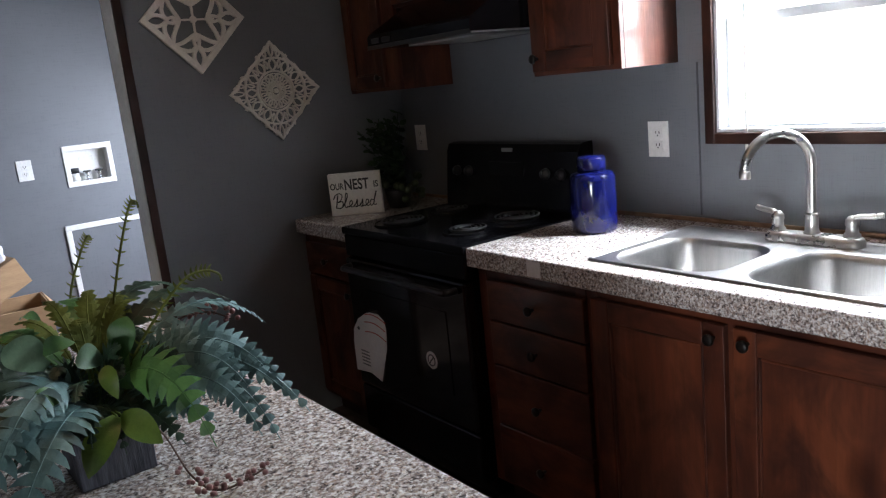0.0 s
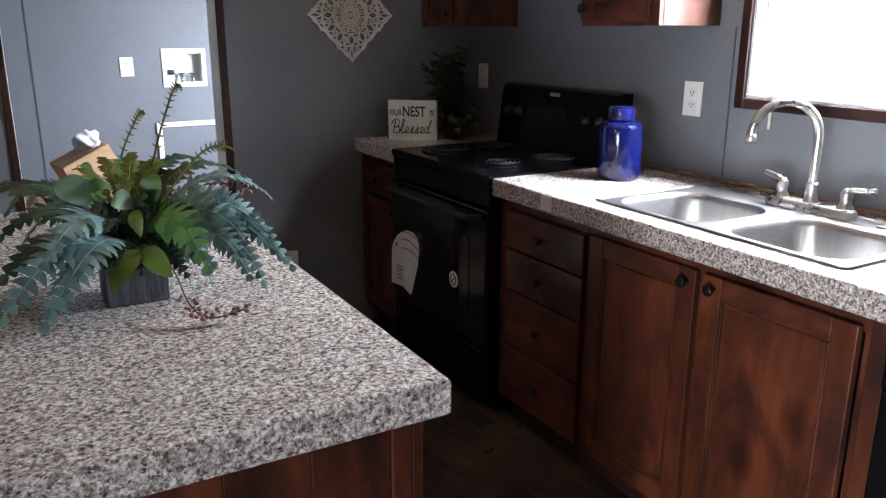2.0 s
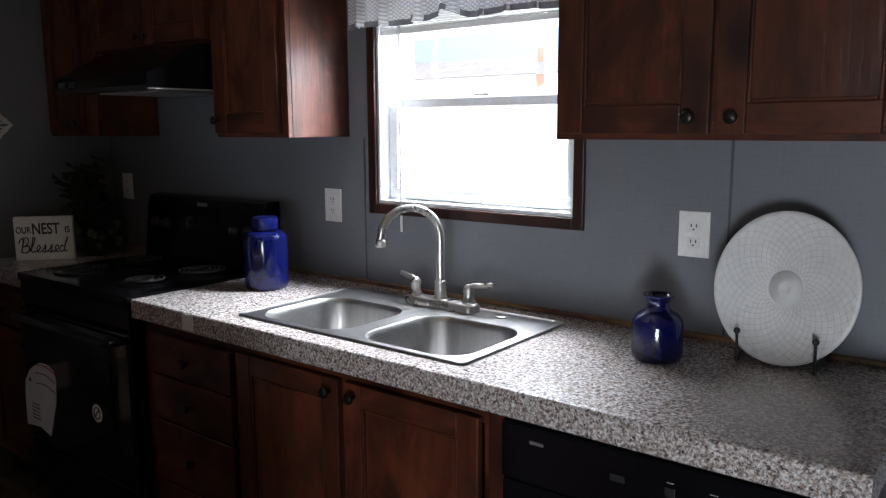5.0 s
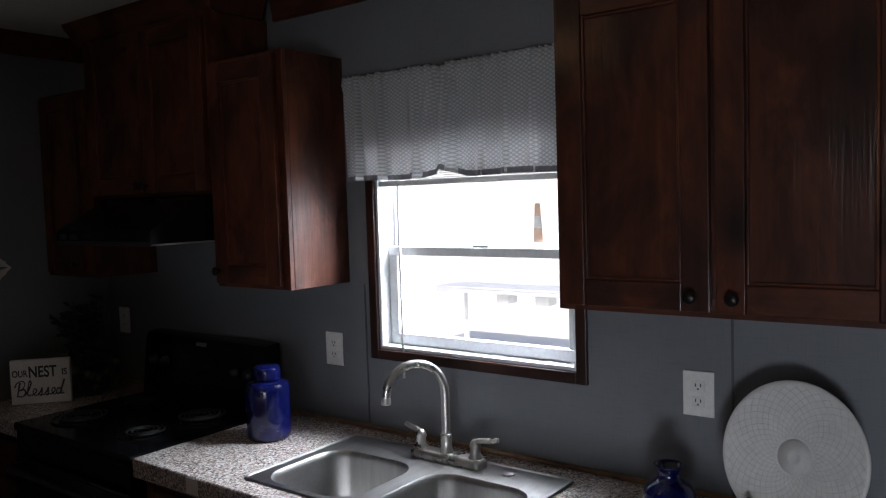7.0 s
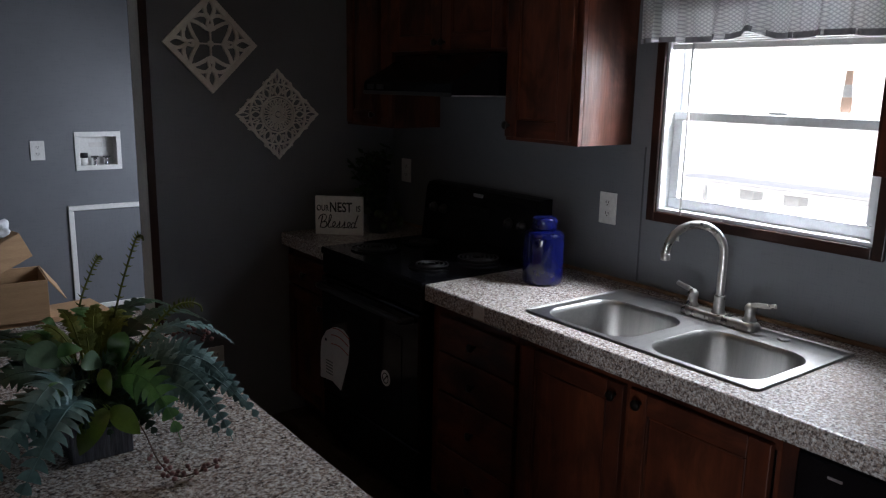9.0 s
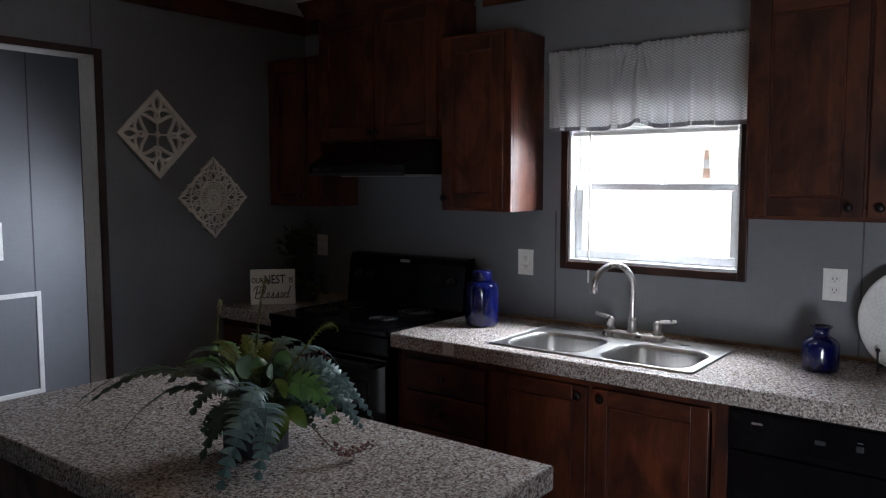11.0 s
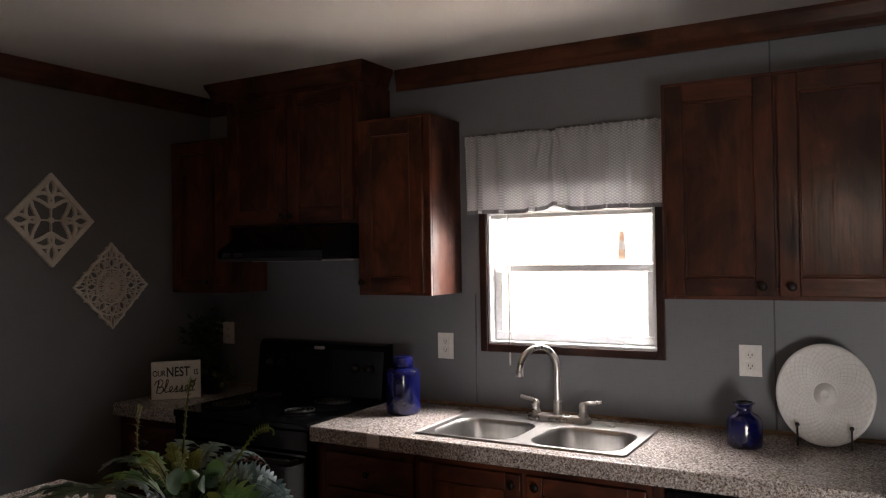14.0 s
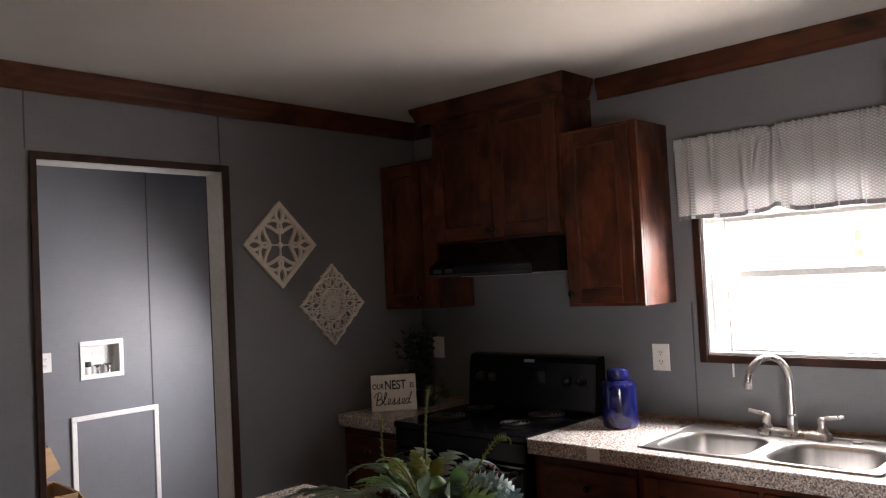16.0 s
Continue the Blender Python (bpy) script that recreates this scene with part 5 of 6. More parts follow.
def script_stroke(pts, dx, r=0.0021):
    """One brushed letter of the cursive word, a rounded stroke laid on the board."""
    q = smooth_path([sm @ Vector((1.14 * (dx + u), 1.3 * v_ - 0.04, 0.0008)) for u, v_ in pts], 5)
    bm = bmesh.new()
    tube(q, r * 1.25, 6, bm, r * 0.85)
    return part("script_letter", bm, M_INK, sign, "black brushed cursive letter")


LOOP_E = [(-0.009, -0.012), (0.003, -0.006), (0.008, 0.003), (0.004, 0.009), (-0.002, 0.004), (-0.003, -0.006), (0.003, -0.013), (0.011, -0.01)]
LETTER_S = [(-0.009, -0.012), (0.002, 0.0), (0.007, 0.011), (0.006, 0.0), (0.005, -0.009), (-0.002, -0.013), (0.004, -0.013), (0.012, -0.009)]
script_stroke([(-0.002, 0.03), (-0.007, 0.01), (-0.013, -0.014)], -0.066, 0.003)
script_stroke([(-0.02, 0.016), (-0.012, 0.029), (0.004, 0.035), (0.014, 0.027), (0.008, 0.013), (-0.004, 0.006)], -0.066)
script_stroke([(-0.004, 0.006), (0.012, 0.008), (0.014, -0.004), (0.004, -0.014), (-0.011, -0.012)], -0.066, 0.0026)
script_stroke([(-0.011, -0.01), (0.002, 0.008), (0.011, 0.028), (0.006, 0.034), (0.001, 0.018), (-0.003, -0.006), (0.002, -0.013), (0.009, -0.009)], -0.042, 0.0024)
script_stroke(LOOP_E, -0.023)
script_stroke(LETTER_S, -0.003, 0.0023)
script_stroke(LETTER_S, 0.018, 0.0023)
script_stroke(LOOP_E, 0.039)
script_stroke([(0.006, 0.004), (-0.003, 0.007), (-0.01, -0.004), (-0.005, -0.013), (0.004, -0.005), (0.008, 0.006)], 0.061)
script_stroke([(0.019, 0.034), (0.012, 0.018), (0.006, 0.0), (0.005, -0.011), (0.015, -0.009)], 0.061, 0.0026)


# ---- carved wall plaques ----
def plaque_frame(cx, cz):
    return lambda u, v_, d: Vector((cx + u, -0.0005 - d, cz + v_))


def strap(path, w, fo, d0, d1, bm, closed=False):
    """A flat strap of a width along a path in the wall's plane."""
    pts = [Vector((a, c)) for a, c in path]
    k = len(pts)
    left, right = [], []
    for i, p in enumerate(pts):
        a = pts[(i - 1) % k] if closed else pts[max(i - 1, 0)]
        c = pts[(i + 1) % k] if closed else pts[min(i + 1, k - 1)]
        t = (c - a).normalized()
        nn = Vector((-t.y, t.x)) * w / 2
        left.append(p + nn)
        right.append(p - nn)
    vs = [[bm.verts.new(fo(q.x, q.y, d)) for q in side] for side in (left, right) for d in (d0, d1)]
    l0, l1, r0, r1 = vs
    rng_ = range(k if closed else k - 1)
    for i in rng_:
        j = (i + 1) % k
        bm.faces.new((l1[i], l1[j], r1[j], r1[i]))
        bm.faces.new((l0[i], l0[j], l1[j], l1[i]))
        bm.faces.new((r0[j], r0[i], r1[i], r1[j]))
    if not closed:
        bm.faces.new((l0[0], l1[0], r1[0], r0[0]))
        bm.faces.new((l1[-1], l0[-1], r0[-1], r1[-1]))


def petal(r0, r1, wid, ang, k=9):
    """A pointed leaf outline along a direction."""
    out = []
    for i in range(k):
        t = i / (k - 1)
        out.append((r0 + (r1 - r0) * t, wid * math.sin(math.pi * t) ** 0.8))
    out += [(a, -c) for a, c in out[-2:0:-1]]
    ca, sa = math.cos(ang), math.sin(ang)
    return [(a * ca - c * sa, a * sa + c * ca) for a, c in out]


def circle(r, k=40, cx=0, cy=0):
    return [(cx + r * math.cos(2 * math.pi * i / k), cy + r * math.sin(2 * math.pi * i / k)) for i in range(k)]


def plaque_bold(cx, cz, half):
    p = thing("wall_plaque", (cx, 0.0, cz), "whitewashed carved wooden diamond plaque with bold leaf tracery", "wall art", "carved wall plaques")
    fo = plaque_frame(cx, cz)
    bm = bmesh.new()
    w = 0.022
    hw = half - w * 0.72
    strap([(0, hw), (hw, 0), (0, -hw), (-hw, 0)], w * 1.4, fo, 0.0, 0.018, bm, True)
    part("frame", bm, M_CARVE, p)
    bm = bmesh.new()
    for k in range(4):
        q = math.pi / 2 * k
        cq, sq = math.cos(q), math.sin(q)

        def at(a, c):
            return (half * (a * cq - c * sq), half * (a * sq + c * cq))
        strap([at(0.0, 0.0), at(0.4, 0.0)], 0.007, fo, 0.0, 0.011, bm)
        strap(petal(half * 0.5, half * 0.89, half * 0.1, q), 0.014, fo, 0.0, 0.014, bm, True)
        strap([at(0.85, 0.0), at(0.94, 0.0)], 0.02, fo, 0.0, 0.0135, bm)
        for sg in (-1, 1):
            # arching strap from the axis to the middle of the frame's side
            strap([at(0.5, sg * 0.02), at(0.56, sg * 0.1), at(0.565, sg * 0.2), at(0.53, sg * 0.32), at(0.45, sg * 0.46)], 0.015, fo, 0.0, 0.0125, bm)
            # leaf that leans from the axis into the opening
            strap([at(0.27, 0.0), at(0.3, sg * 0.07), at(0.35, sg * 0.15), at(0.41, sg * 0.27), at(0.45, sg * 0.41)], 0.015, fo, 0.0, 0.0115, bm)
            strap([at(0.28, 0.0), at(0.38, sg * 0.055), at(0.5, sg * 0.03)], 0.012, fo, 0.0, 0.0105, bm)
    strap(circle(half * 0.04, 10), 0.01, fo, 0.0, 0.012, bm, True)
    part("tracery", bm, M_CARVE, p)
    return p


def plaque_lace(cx, cz, half):
    p = thing("wall_plaque", (cx, 0.0, cz), "whitewashed carved wooden diamond plaque with fine lace rosette", "wall art", "carved wall plaques")
    fo = plaque_frame(cx, cz)
    bm = bmesh.new()
    edge = []
    corners = [(0, half), (half, 0), (0, -half), (-half, 0)]
    for i in range(4):
        a, c = corners[i], corners[(i + 1) % 4]
        for s in range(24):
            t = s / 24
            bulge = 1.0 - 0.035 * abs(math.sin(t * math.pi * 4)) - 0.02
            if s == 0:
                bulge = 0.98
            edge.append(((a[0] + (c[0] - a[0]) * t) * bulge, (a[1] + (c[1] - a[1]) * t) * bulge))
    strap(edge, 0.009, fo, 0.0, 0.014, bm, True)
    part("frame", bm, M_CARVE, p)
    bm = bmesh.new()
    R1 = half * 0.665
    for r, w in ((R1, 0.008), (half * 0.4, 0.007), (half * 0.35, 0.004), (half * 0.2, 0.0045), (half * 0.09, 0.004)):
        strap(circle(r, 44), w, fo, 0.0, 0.012, bm, True)
    strap(circle(half * 0.03, 10), 0.008, fo, 0.0, 0.014, bm, True)
    for k in range(16):
        strap(petal(half * 0.1, half * 0.2, half * 0.018, 2 * math.pi * k / 16, 5), 0.004, fo, 0.0, 0.01, bm, True)
        strap(petal(half * 0.21, half * 0.35, half * 0.03, 2 * math.pi * (k + 0.5) / 16, 5), 0.0045, fo, 0.0, 0.011, bm, True)
    for k in range(12):
        strap(petal(half * 0.41, half * 0.65, half * 0.075, 2 * math.pi * k / 12, 7), 0.006, fo, 0.0, 0.012, bm, True)
        strap(petal(half * 0.46, half * 0.64, half * 0.03, 2 * math.pi * (k + 0.5) / 12, 6), 0.005, fo, 0.0, 0.011, bm, True)
    for k in range(4):
        q = math.pi / 2 * k
        strap(petal(half * 0.68, half * 0.96, half * 0.045, q, 7), 0.005, fo, 0.0, 0.012, bm, True)
        for sg in (-1, 1):
            for rr, aa, ll in ((0.68, 0.2, 0.16), (0.68, 0.42, 0.1), (0.8, 0.12, 0.1)):
                strap(petal(half * rr, half * (rr + ll), half * 0.035, q + sg * aa, 6), 0.005, fo, 0.0, 0.011, bm, True)
        for sg in (-1, 1):
            strap(circle(half * 0.03, 8, math.cos(q + sg * 0.16) * half * 0.82, math.sin(q + sg * 0.16) * half * 0.82), 0.005, fo, 0.0, 0.011, bm, True)
    part("tracery", bm, M_CARVE, p)
    return p


plaque_bold(-0.945, 1.763, 0.209)
plaque_lace(-0.64, 1.462, 0.205)

# ---- potted fern on the island ----
fern = thing("potted_fern", (-1.898, -1.872, ZT), "artificial blue-green fern arrangement in a charred wooden box", "plant")
PX0, PX1, PY0, PY1 = -1.953, -1.844, -1.926, -1.817
part("planter_side", box(PX0, PX1, PY0, PY0 + 0.009, ZT + 0.0008, 0.986, 0.002), M_PLANTER, fern, "charred grey-black wood")
part("planter_side", box(PX0, PX1, PY1 - 0.009, PY1, ZT + 0.0008, 0.986, 0.002), M_PLANTER, fern, "charred grey-black wood")
part("planter_side", box(PX0, PX0 + 0.009, PY0 + 0.0095, PY1 - 0.0095, ZT + 0.0008, 0.9855, 0.002), M_PLANTER, fern, "charred grey-black wood")
part("planter_side", box(PX1 - 0.009, PX1, PY0 + 0.0095, PY1 - 0.0095, ZT + 0.0008, 0.9855, 0.002), M_PLANTER, fern, "charred grey-black wood")
part("moss", box(PX0 + 0.0095, PX1 - 0.0095, PY0 + 0.0095, PY1 - 0.0095, ZT + 0.002, 0.975, 0.004), M_SOIL, fern, "dark moss filling")
rnd = random.Random(5)
CROWN = Vector((-1.898, -1.872, 1.0))


def bezier(p0, p1, p2, k):
    return [(1 - t) ** 2 * p0 + 2 * t * (1 - t) * p1 + t * t * p2 for t in [i / (k - 1) for i in range(k)]]


def leaflet(bm, root, along, side, up, length, width, droop):
    """A small bent leaf blade with a raised midrib line."""
    w1 = along * width * 0.5
    rows = []
    for t, sweep, w_ in ((0.0, 0.0, 1.12), (0.4, 0.06, 0.92), (0.74, 0.2, 0.62), (1.0, 0.42, 0.1)):
        p = root + side * length * t + along * length * sweep + up * length * (0.09 * t - droop * t * t)
        rows.append((bm.verts.new(p - w1 * w_), bm.verts.new(p + w1 * w_)))
    for p, q in zip(rows, rows[1:]):
        bm.faces.new((p[0], p[1], q[1], q[0]))


def frond(p0, ctrl, tip_, wid, material, pairs=16, gap=0.9, face=Vector((0, 0, 1)), bare=0.12, label=""):
    p0, ctrl, tip_ = Vector(p0), Vector(ctrl), Vector(tip_)
    pts = bezier(p0, ctrl, tip_, pairs * 2 + 3)
    bm = bmesh.new()
    tube(pts, 0.0022, 5, bm, 0.0008)
    total = len(pts)
    step = (tip_ - p0).length / pairs
    for i in range(1, total - 1):
        t = i / (total - 1)
        if t < bare or i % 2:
            continue
        d = (pts[i + 1] - pts[i - 1]).normalized()
        s = d.cross(face)
        if s.length < 0.1:
            s = d.cross(Vector((1, 0, 0)))
        s.normalize()
        u = s.cross(d)
        shape = min(1.0, 0.35 + 2.2 * (t - bare)) * (1 - max(0.0, t - 0.55) / 0.52)
        for sg in (-1, 1):
            ln = wid * max(0.12, shape) * rnd.uniform(0.86, 1.1)
            leaflet(bm, pts[i], d, (s * sg + u * rnd.uniform(-0.12, 0.2)).normalized(), u, ln, step * gap * rnd.uniform(1.05, 1.25), rnd.uniform(0.1, 0.4))
    return part("frond", bm, material, fern, label)


C = CROWN
CAMSIDE = Vector((-0.35, -0.75, 0.55)).normalized()
UPISH = Vector((0.0, -0.2, 1.0)).normalized()
# lobed blue-green fronds that fall over the box towards the open side of the island
frond(C, (-1.985, -2.0, 1.15), (-2.15, -2.06, 0.922), 0.047, M_FERN, 20, 1.0, CAMSIDE)
frond(C, (-1.955, -2.02, 1.13), (-2.075, -2.09, 0.928), 0.045, M_FERN, 19, 1.0, CAMSIDE)
frond(C, (-1.96, -1.97, 1.18), (-2.06, -2.04, 1.02), 0.04, M_FERN, 18, 1.0, CAMSIDE)
frond(C, (-1.72, -1.92, 1.16), (-1.612, -1.985, 0.935), 0.034, M_FERN, 23, 1.0, CAMSIDE)
frond(C, (-1.735, -1.95, 1.14), (-1.684, -2.02, 0.925), 0.036, M_FERN, 22, 1.0, CAMSIDE)
frond(C, (-1.73, -1.94, 1.18), (-1.65, -1.96, 0.99), 0.034, M_FERN, 22, 1.0, CAMSIDE)
frond(C, (-1.735, -1.86, 1.22), (-1.61, -1.857, 1.06), 0.028, M_FERN, 24, 1.0, UPISH)
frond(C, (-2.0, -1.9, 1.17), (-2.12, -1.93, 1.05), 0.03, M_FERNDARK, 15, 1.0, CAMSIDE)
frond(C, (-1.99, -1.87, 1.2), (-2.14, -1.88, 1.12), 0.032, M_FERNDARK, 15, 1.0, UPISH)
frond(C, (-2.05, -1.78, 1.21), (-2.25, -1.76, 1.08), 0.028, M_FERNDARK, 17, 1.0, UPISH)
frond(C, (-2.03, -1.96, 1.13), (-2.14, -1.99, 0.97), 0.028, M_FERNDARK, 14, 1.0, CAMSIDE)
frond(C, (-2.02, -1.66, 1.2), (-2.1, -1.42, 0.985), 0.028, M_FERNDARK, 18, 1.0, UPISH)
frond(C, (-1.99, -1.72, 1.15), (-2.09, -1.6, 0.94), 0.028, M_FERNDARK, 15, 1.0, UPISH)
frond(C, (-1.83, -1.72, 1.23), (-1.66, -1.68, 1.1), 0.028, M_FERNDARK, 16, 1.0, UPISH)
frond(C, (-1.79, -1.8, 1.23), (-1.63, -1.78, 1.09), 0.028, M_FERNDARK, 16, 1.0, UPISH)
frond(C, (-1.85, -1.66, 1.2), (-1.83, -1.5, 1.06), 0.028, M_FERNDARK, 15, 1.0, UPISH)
frond(C, (-1.745, -1.93, 1.15), (-1.632, -1.975, 0.96), 0.034, M_FERN, 22, 1.0, CAMSIDE)
frond(C, (-1.75, -1.97, 1.12), (-1.715, -2.03, 0.945), 0.034, M_FERN, 20, 1.0, CAMSIDE)
frond(C, (-1.76, -1.9, 1.17), (-1.668, -1.93, 1.03), 0.032, M_FERN, 22, 1.0, CAMSIDE)
frond(C, (-1.755, -1.95, 1.16), (-1.7, -1.99, 0.99), 0.032, M_FERN, 22, 1.0, CAMSIDE)
# fresh green fronds in the middle
frond(C, (-1.83, -1.97, 1.17), (-1.79, -2.045, 0.962), 0.044, M_GREEN, 13, 1.05, CAMSIDE)
frond(C, (-1.95, -1.82, 1.17), (-2.0, -1.74, 1.12), 0.032, M_GREEN, 13, 1.05, UPISH)
frond(C, (-1.88, -1.76, 1.2), (-1.87, -1.67, 1.13), 0.032, M_GREEN, 13, 1.05, UPISH)
frond(C, (-1.86, -1.8, 1.19), (-1.8, -1.76, 1.14), 0.03, M_YOUNG, 13, 1.05, UPISH)
# mostly dark fillers; their colour stands in for the fern's inner shade
for k in range(13):
    a = rnd.uniform(0, 2 * math.pi)
    ln = rnd.uniform(0.07, 0.15)
    dx, dy = math.cos(a) * ln, math.sin(a) * ln
    hgt = rnd.uniform(1.05, 1.15)
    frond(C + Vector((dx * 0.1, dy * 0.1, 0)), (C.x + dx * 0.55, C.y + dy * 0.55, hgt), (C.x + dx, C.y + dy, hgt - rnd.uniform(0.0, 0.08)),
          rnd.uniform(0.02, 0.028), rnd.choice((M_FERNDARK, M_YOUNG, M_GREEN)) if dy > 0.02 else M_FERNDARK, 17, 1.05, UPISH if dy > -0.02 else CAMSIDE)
for k in range(16):
    a = 2 * math.pi * (k + rnd.uniform(0, 0.8)) / 16
    ln = rnd.uniform(0.1, 0.17)
    dx, dy = math.cos(a) * ln, math.sin(a) * ln * 0.8
    hgt = rnd.uniform(1.02, 1.08)
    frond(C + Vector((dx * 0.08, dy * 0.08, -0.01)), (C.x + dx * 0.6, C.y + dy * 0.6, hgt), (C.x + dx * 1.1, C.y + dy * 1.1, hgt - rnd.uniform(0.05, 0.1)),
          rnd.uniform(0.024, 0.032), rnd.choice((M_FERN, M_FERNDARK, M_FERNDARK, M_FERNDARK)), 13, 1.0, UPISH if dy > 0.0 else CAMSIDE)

# fine yellow-green young fronds standing up at the back
for dx, dy, hgt in ((-0.06, 0.05, 1.17), (-0.02, 0.1, 1.18), (0.03, 0.07, 1.19), (0.07, 0.03, 1.17), (-0.1, 0.09, 1.14), (0.1, 0.1, 1.14), (0.0, 0.02, 1.16)):
    frond(C + Vector((dx * 0.1, dy * 0.1, 0)), (C.x + dx * 0.4, C.y + dy * 0.4, hgt), (C.x + dx * 1.3, C.y + dy * 1.3, hgt - 0.02),
          0.02, M_YOUNG, 16, 1.0, UPISH, 0.3)


def fiddlehead(points, label, material=M_OLIVE):
    bm = bmesh.new()
    pts = smooth_path(points, 9)
    tube(pts, 0.0023, 7, bm, 0.0018)
    for i in range(6, len(pts) - 16, 2):
        d = (pts[i + 1] - pts[i - 1]).normalized()
        s = d.cross(Vector((0.3, -0.9, 0.2))).normalized()
        for sg in (-1, 1):
            leaflet(bm, pts[i], d, s * sg, s.cross(d), 0.011, 0.0042, 0.1)
    return part("fiddlehead", bm, material, fern, label)


fiddlehead([(-1.88, -1.85, 1.0), (-1.855, -1.82, 1.08), (-1.82, -1.79, 1.18), (-1.785, -1.765, 1.26), (-1.768, -1.757, 1.292), (-1.758, -1.756, 1.293), (-1.757, -1.757, 1.282)], "olive curled young frond")
fiddlehead([(-1.9, -1.83, 1.0), (-1.89, -1.75, 1.08), (-1.875, -1.7, 1.15), (-1.84, -1.66, 1.21), (-1.822, -1.645, 1.232), (-1.816, -1.642, 1.236), (-1.813, -1.64, 1.227)], "olive curled young frond")
fiddlehead([(-1.87, -1.89, 1.0), (-1.85, -1.92, 1.08), (-1.805, -1.945, 1.15), (-1.765, -1.955, 1.19), (-1.735, -1.96, 1.197), (-1.716, -1.962, 1.188), (-1.713, -1.962, 1.176)], "yellow-green curled young frond", M_YOUNG)


def broad_leaf(root, tip_, wid, material, face):
    root, tip_, face = Vector(root), Vector(tip_), Vector(face).normalized()
    d = tip_ - root
    s = d.cross(face).normalized()
    bm = bmesh.new()
    rows = []
    for i in range(9):
        t = i / 8
        w_ = 0.85 * wid * math.sin(math.pi * min(1.0, 0.06 + 0.94 * t)) ** 0.75 if i < 8 else 0.0006
        c_ = root + d * t + face * (0.012 * math.sin(math.pi * t)) - Vector((0, 0, 0.012 * t * t))
        rows.append([bm.verts.new(c_ + s * w_ + face * w_ * 0.25), bm.verts.new(c_), bm.verts.new(c_ - s * w_ + face * w_ * 0.25)])
    for a, c_ in zip(rows, rows[1:]):
        bm.faces.new((a[0], a[1], c_[1], c_[0]))
        bm.faces.new((a[1], a[2], c_[2], c_[1]))
    tube([C + Vector((0, 0, 0.01)), (C + root) / 2 + Vector((0, 0, 0.01)), root], 0.0018, 5, bm)
    return part("broad_leaf", bm, material, fern, "", True)


for root, tip_, wid, leaf, face in (
        ((-1.895, -1.965, 1.022), (-1.952, -1.995, 0.972), 0.026, M_LIME, CAMSIDE),
        ((-1.889, -1.965, 1.022), (-1.848, -1.995, 0.985), 0.024, M_LIME, CAMSIDE),
        ((-1.862, -1.91, 1.085), (-1.845, -1.92, 1.16), 0.024, M_GREEN, CAMSIDE),
        ((-1.892, -1.93, 1.095), (-1.93, -1.95, 1.125), 0.022, M_PALE, CAMSIDE),
        ((-1.892, -1.94, 1.09), (-1.89, -1.97, 1.06), 0.015, M_LIME, CAMSIDE),
        ((-1.962, -1.93, 1.108), (-2.01, -1.95, 1.168), 0.03, M_PALE, CAMSIDE),
        ((-1.965, -1.94, 1.13), (-1.925, -1.95, 1.15), 0.015, M_GREEN, CAMSIDE),
        ((-1.955, -1.97, 1.075), (-2.0, -1.985, 1.085), 0.018, M_GREEN, CAMSIDE),
        ((-1.94, -1.8, 1.13), (-1.965, -1.78, 1.16), 0.014, M_GREEN, UPISH)):
    broad_leaf(root, tip_, wid, leaf, face)


def berry_sprig(points, k):
    bm = bmesh.new()
    pts = smooth_path(points, 8)
    tube(pts, 0.0016, 5, bm)
    sp = part("sprig", bm, M_BROWN, fern, "brown twig with rose berries")
    for i in range(k):
        bm = bmesh.new()
        p = pts[int(len(pts) * (0.45 + 0.55 * i / k))] + Vector((rnd.uniform(-0.013, 0.013), rnd.uniform(-0.013, 0.013), rnd.uniform(-0.004, 0.012)))
        r = bmesh.ops.create_icosphere(bm, subdivisions=1, radius=rnd.uniform(0.0035, 0.0056))
        bmesh.ops.translate(bm, verts=r["verts"], vec=p)
        part("berry", bm, M_BERRY, sp, "dusty rose berry", True)


berry_sprig([(-1.86, -1.9, 1.0), (-1.845, -1.99, 0.985), (-1.835, -2.06, 0.94), (-1.81, -2.1, 0.924), (-1.745, -2.1, 0.93)], 34)
berry_sprig([(-1.85, -1.87, 1.02), (-1.77, -1.86, 1.1), (-1.715, -1.865, 1.11), (-1.675, -1.87, 1.09)], 22)
berry_sprig([(-1.85, -1.9, 1.0), (-1.76, -1.93, 1.06), (-1.73, -1.95, 1.02), (-1.722, -1.96, 0.97)], 12)

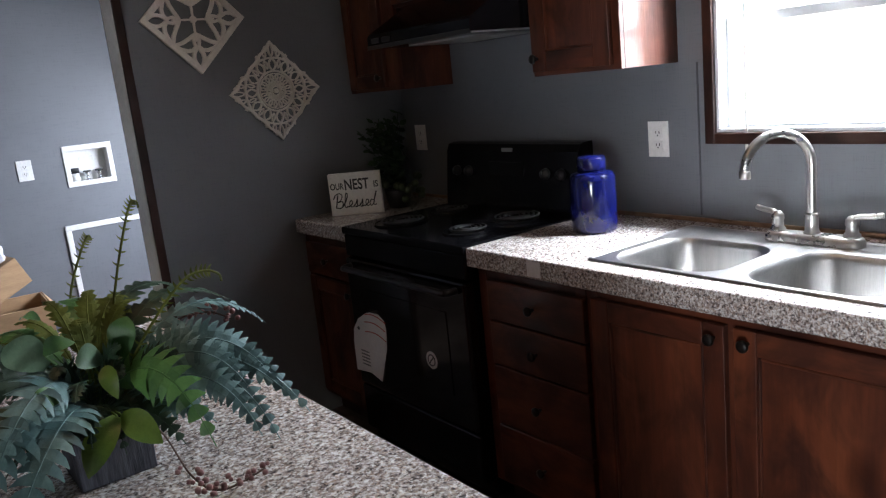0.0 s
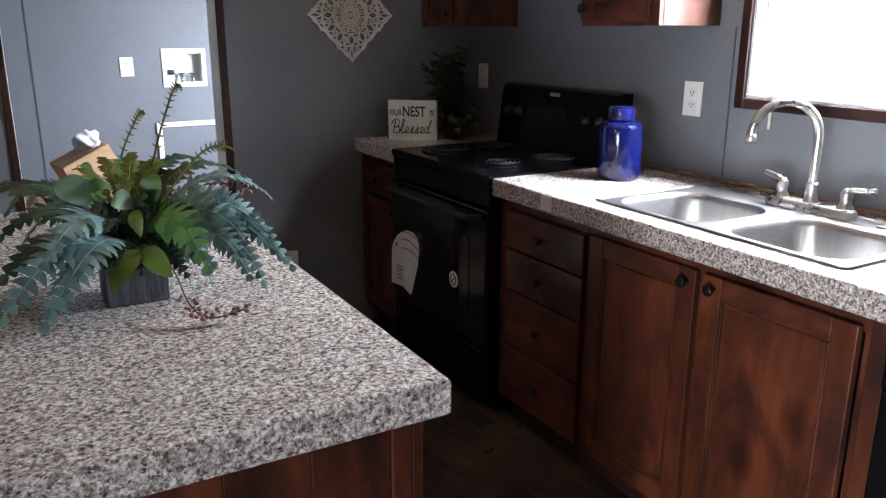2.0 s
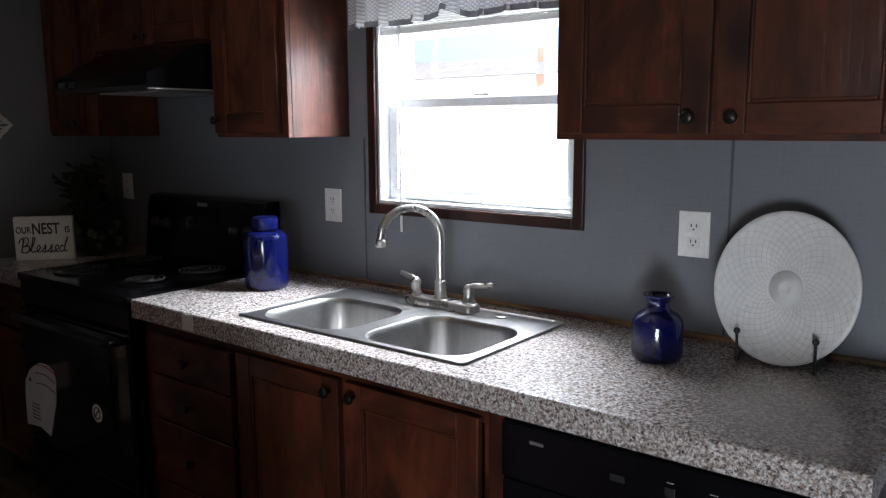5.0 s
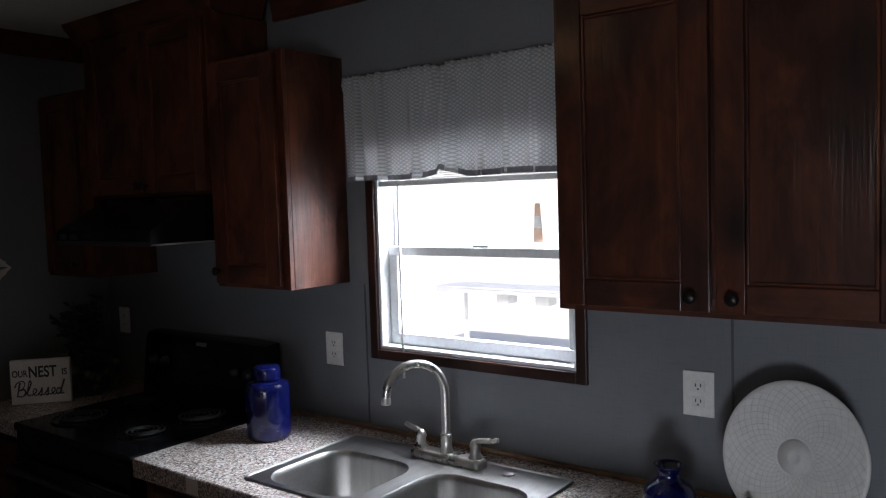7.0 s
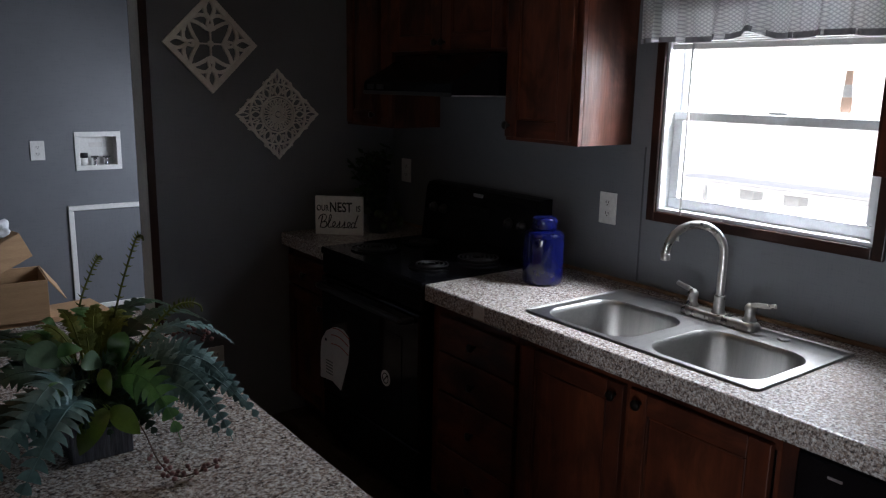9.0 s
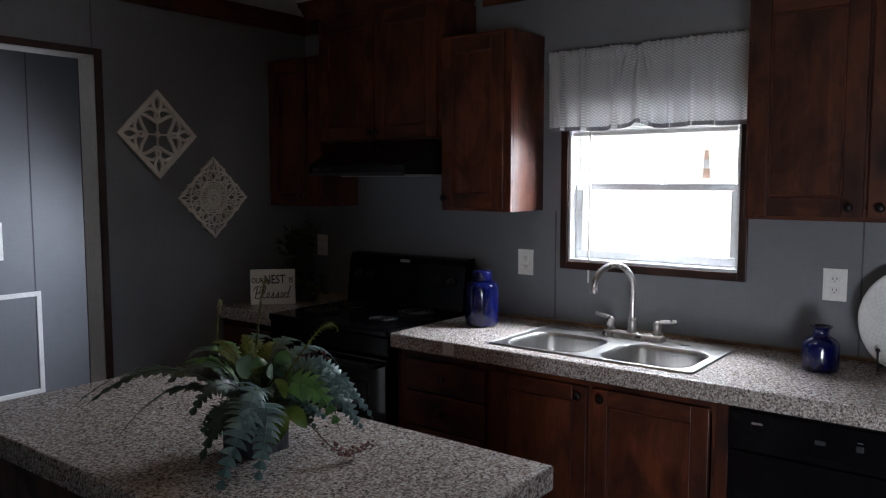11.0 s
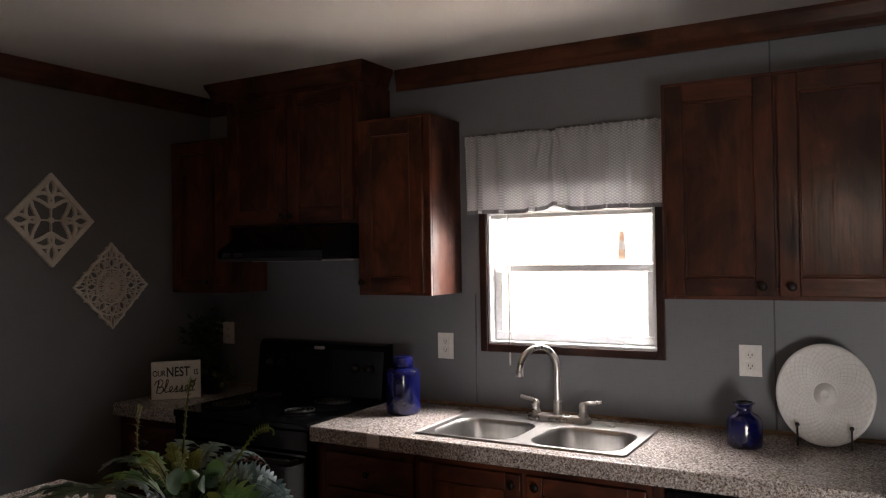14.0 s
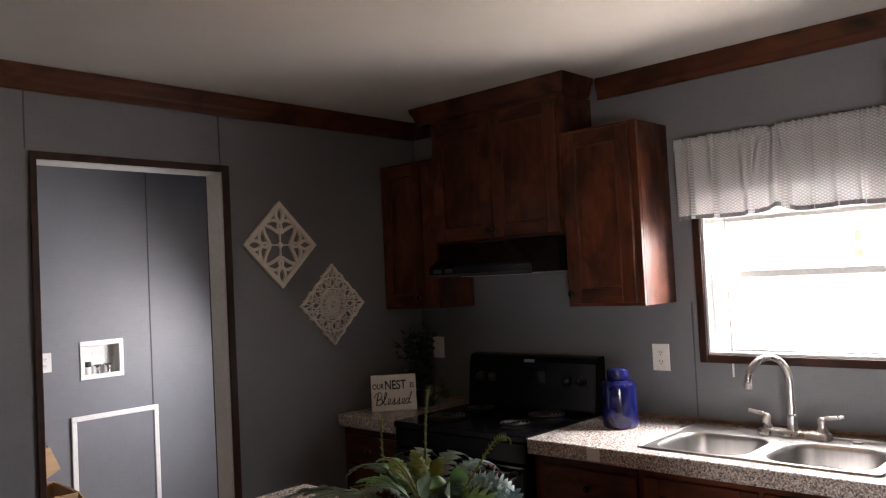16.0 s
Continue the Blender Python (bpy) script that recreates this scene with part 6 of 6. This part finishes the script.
# ---- leafy plant in the dark corner ----
ivy = thing("leafy_plant", (-0.2, -0.24, ZT), "dark green leafy plant in the shaded corner beside the sign", "plant")
part("pot", lathe([(0.001, 0.0), (0.045, 0.0), (0.06, 0.07), (0.063, 0.085), (0.057, 0.086), (0.05, 0.07), (0.001, 0.068)], (-0.235, -0.235, ZT + 0.0006), 28), M_BLACKMAT, ivy, "black pot", True)
for k in range(44):
    a = rnd.uniform(0, 2 * math.pi)
    rr = rnd.uniform(0.02, 0.115)
    zt = rnd.uniform(1.0, 1.3) if k > 7 else rnd.uniform(1.2, 1.34)
    end = Vector((-0.265 + rr * math.cos(a), -0.19 + rr * math.sin(a), zt))
    root = Vector((-0.235, -0.235, 0.985))
    path = bezier(root, (root + end) / 2 + Vector((0, 0, 0.05)), end, 8)
    bm = bmesh.new()
    tube(path, 0.0016, 5, bm)
    for i in range(2, 8):
        for sg in (-1, 1):
            q = path[i]
            d = Vector((rnd.uniform(-1, 1), rnd.uniform(-1, 0.6), rnd.uniform(-0.3, 0.6))).normalized()
            s = d.cross(Vector((rnd.uniform(-0.4, 0.4), -0.6, 0.8))).normalized()
            ln, wd = rnd.uniform(0.026, 0.044), rnd.uniform(0.011, 0.018)
            ring = [q + d * ln * t + s * wd * f for t, f in ((0.05, 0.1), (0.35, 0.9), (0.65, 0.9), (1.0, 0.0), (0.65, -0.9), (0.35, -0.9), (0.05, -0.1))]
            ring = [Vector((min(v_.x, -0.014), min(v_.y, -0.004), v_.z)) for v_ in ring]
            bm.faces.new([bm.verts.new(v_) for v_ in ring])
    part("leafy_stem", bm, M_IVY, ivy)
for k in range(16):
    bm = bmesh.new()
    a = rnd.uniform(0, 2 * math.pi)
    p = Vector((-0.235 + 0.085 * math.cos(a), -0.27 + 0.075 * math.sin(a), rnd.uniform(0.945, 1.06)))
    bmesh.ops.create_icosphere(bm, subdivisions=2, radius=0.017)
    for q in bm.verts:
        q.co = p + q.co * (1 + 0.18 * noise.noise(q.co * 160))
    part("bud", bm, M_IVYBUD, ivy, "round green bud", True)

# ---- outside the window ----
solid("ground", box(-70, 90, -90, 90, -0.95, -0.9), M_GRASS, "pale gravel lot around the home", "ground")


def neighbour_house(x0, x1, y0, y1, h):
    hs = thing("mobile_home", ((x0 + x1) / 2, (y0 + y1) / 2, -0.9), "white neighbouring mobile home across the gravel lot", "house")
    bm = bmesh.new()
    for k in range(15):
        z0 = -0.9 + k * (h + 0.9) / 15
        prism([(x0, z0), (x0 - 0.02, z0), (x0 - 0.004, z0 + (h + 0.9) / 15), (x0, z0 + (h + 0.9) / 15)], lambda u, v_, d: Vector((u, y0 + d, v_)), y1 - y0, bm)
    box(x0, x1, y0, y1, -0.9, h, bm=bm)
    part("wall", bm, M_SIDING, hs)
    bm = prism([(x0 - 0.3, h), (x1 + 0.3, h), ((x0 + x1) / 2, h + 0.9)], lambda u, v_, d: Vector((u, y0 - 0.3 + d, v_ + 0.002)), y1 - y0 + 0.6)
    part("roof", bm, M_ROOF, hs)


neighbour_house(24.0, 28.5, -6.0, 20.0, 3.4)


def flat_trailer(x, y0, y1):
    """A low flat trailer: two long beams, a grey deck and jack stands under it."""
    c = thing("flat_trailer", (x, (y0 + y1) / 2, -0.9), "weathered grey flat trailer on jack stands in the gravel lot", "trailer")
    for dx in (-0.3, 0.3):
        part("beam", box(x + dx - 0.05, x + dx + 0.05, y0, y1, 0.12, 0.19, 0.01), M_TRAILER, c)
    part("deck", box(x - 0.36, x + 0.36, y0, y1, 0.1905, 0.225, 0.005), M_TRAILER, c, "grey deck boards")
    for yy in (3.5, 2.76):
        part("hanging_box", box(x - 0.14, x + 0.14, yy - 0.12, yy + 0.12, -0.06, 0.1195, 0.01), M_SIDING, c, "pale box slung under the deck")
    for yy in (y0 + 0.4, y1 - 0.15):
        part("jack_stand", lathe([(0.11, 0.0), (0.11, 0.03), (0.05, 0.08), (0.035, 0.6), (0.04, 1.019)], (x + 0.3, yy, -0.9), 16), M_SIDING, c, "pale jack stand")


flat_trailer(9.0, 0.6, 4.7)
# added slab out of view; blocks direct sun from the west wall openings
solid("porch_roof", box(-8.5, -4.84, -7.5, -1.5, 2.3, 2.4), M_ROOF, "unseen slab added to keep the sun out of the west openings", "roof")

# ---- floor planks ----
PW, PL = 0.152, 1.22
pbm = box(-PW / 2 + 0.0007, PW / 2 - 0.0007, -PL / 2 + 0.0007, PL / 2 - 0.0007, -0.0055, 0.0)
plank_mesh = bpy.data.meshes.new("plank")
pbm.to_mesh(plank_mesh)
pbm.free()
plank_mesh.materials.append(M_FLOOR)
far = bmesh.new()
cols = int(4.68 / PW)
for i in range(cols):
    x = -0.02 - PW * (i + 0.5)
    shift = (i * 0.47) % PL
    y = 1.88 - PL / 2 - shift + PL
    while y > -7.7:
        y0, y1 = max(y - PL / 2, -7.69), min(y + PL / 2, 1.89)
        if y1 - y0 > 0.05:
            if -2.4 < x and -4.2 < y < 1.2 and y1 - y0 > PL - 0.01:
                o = new("plank", plank_mesh)
                o.parent = floor
                o.location = (x, y, 0.0)
            else:
                box(x - PW / 2 + 0.0007, x + PW / 2 - 0.0007, y0 + 0.0007, y1 - 0.0007, -0.0055, 0.0, bm=far)
        y -= PL
rest = part("far_planks", far, M_FLOOR, floor)
tagged(rest, kind="stuff")
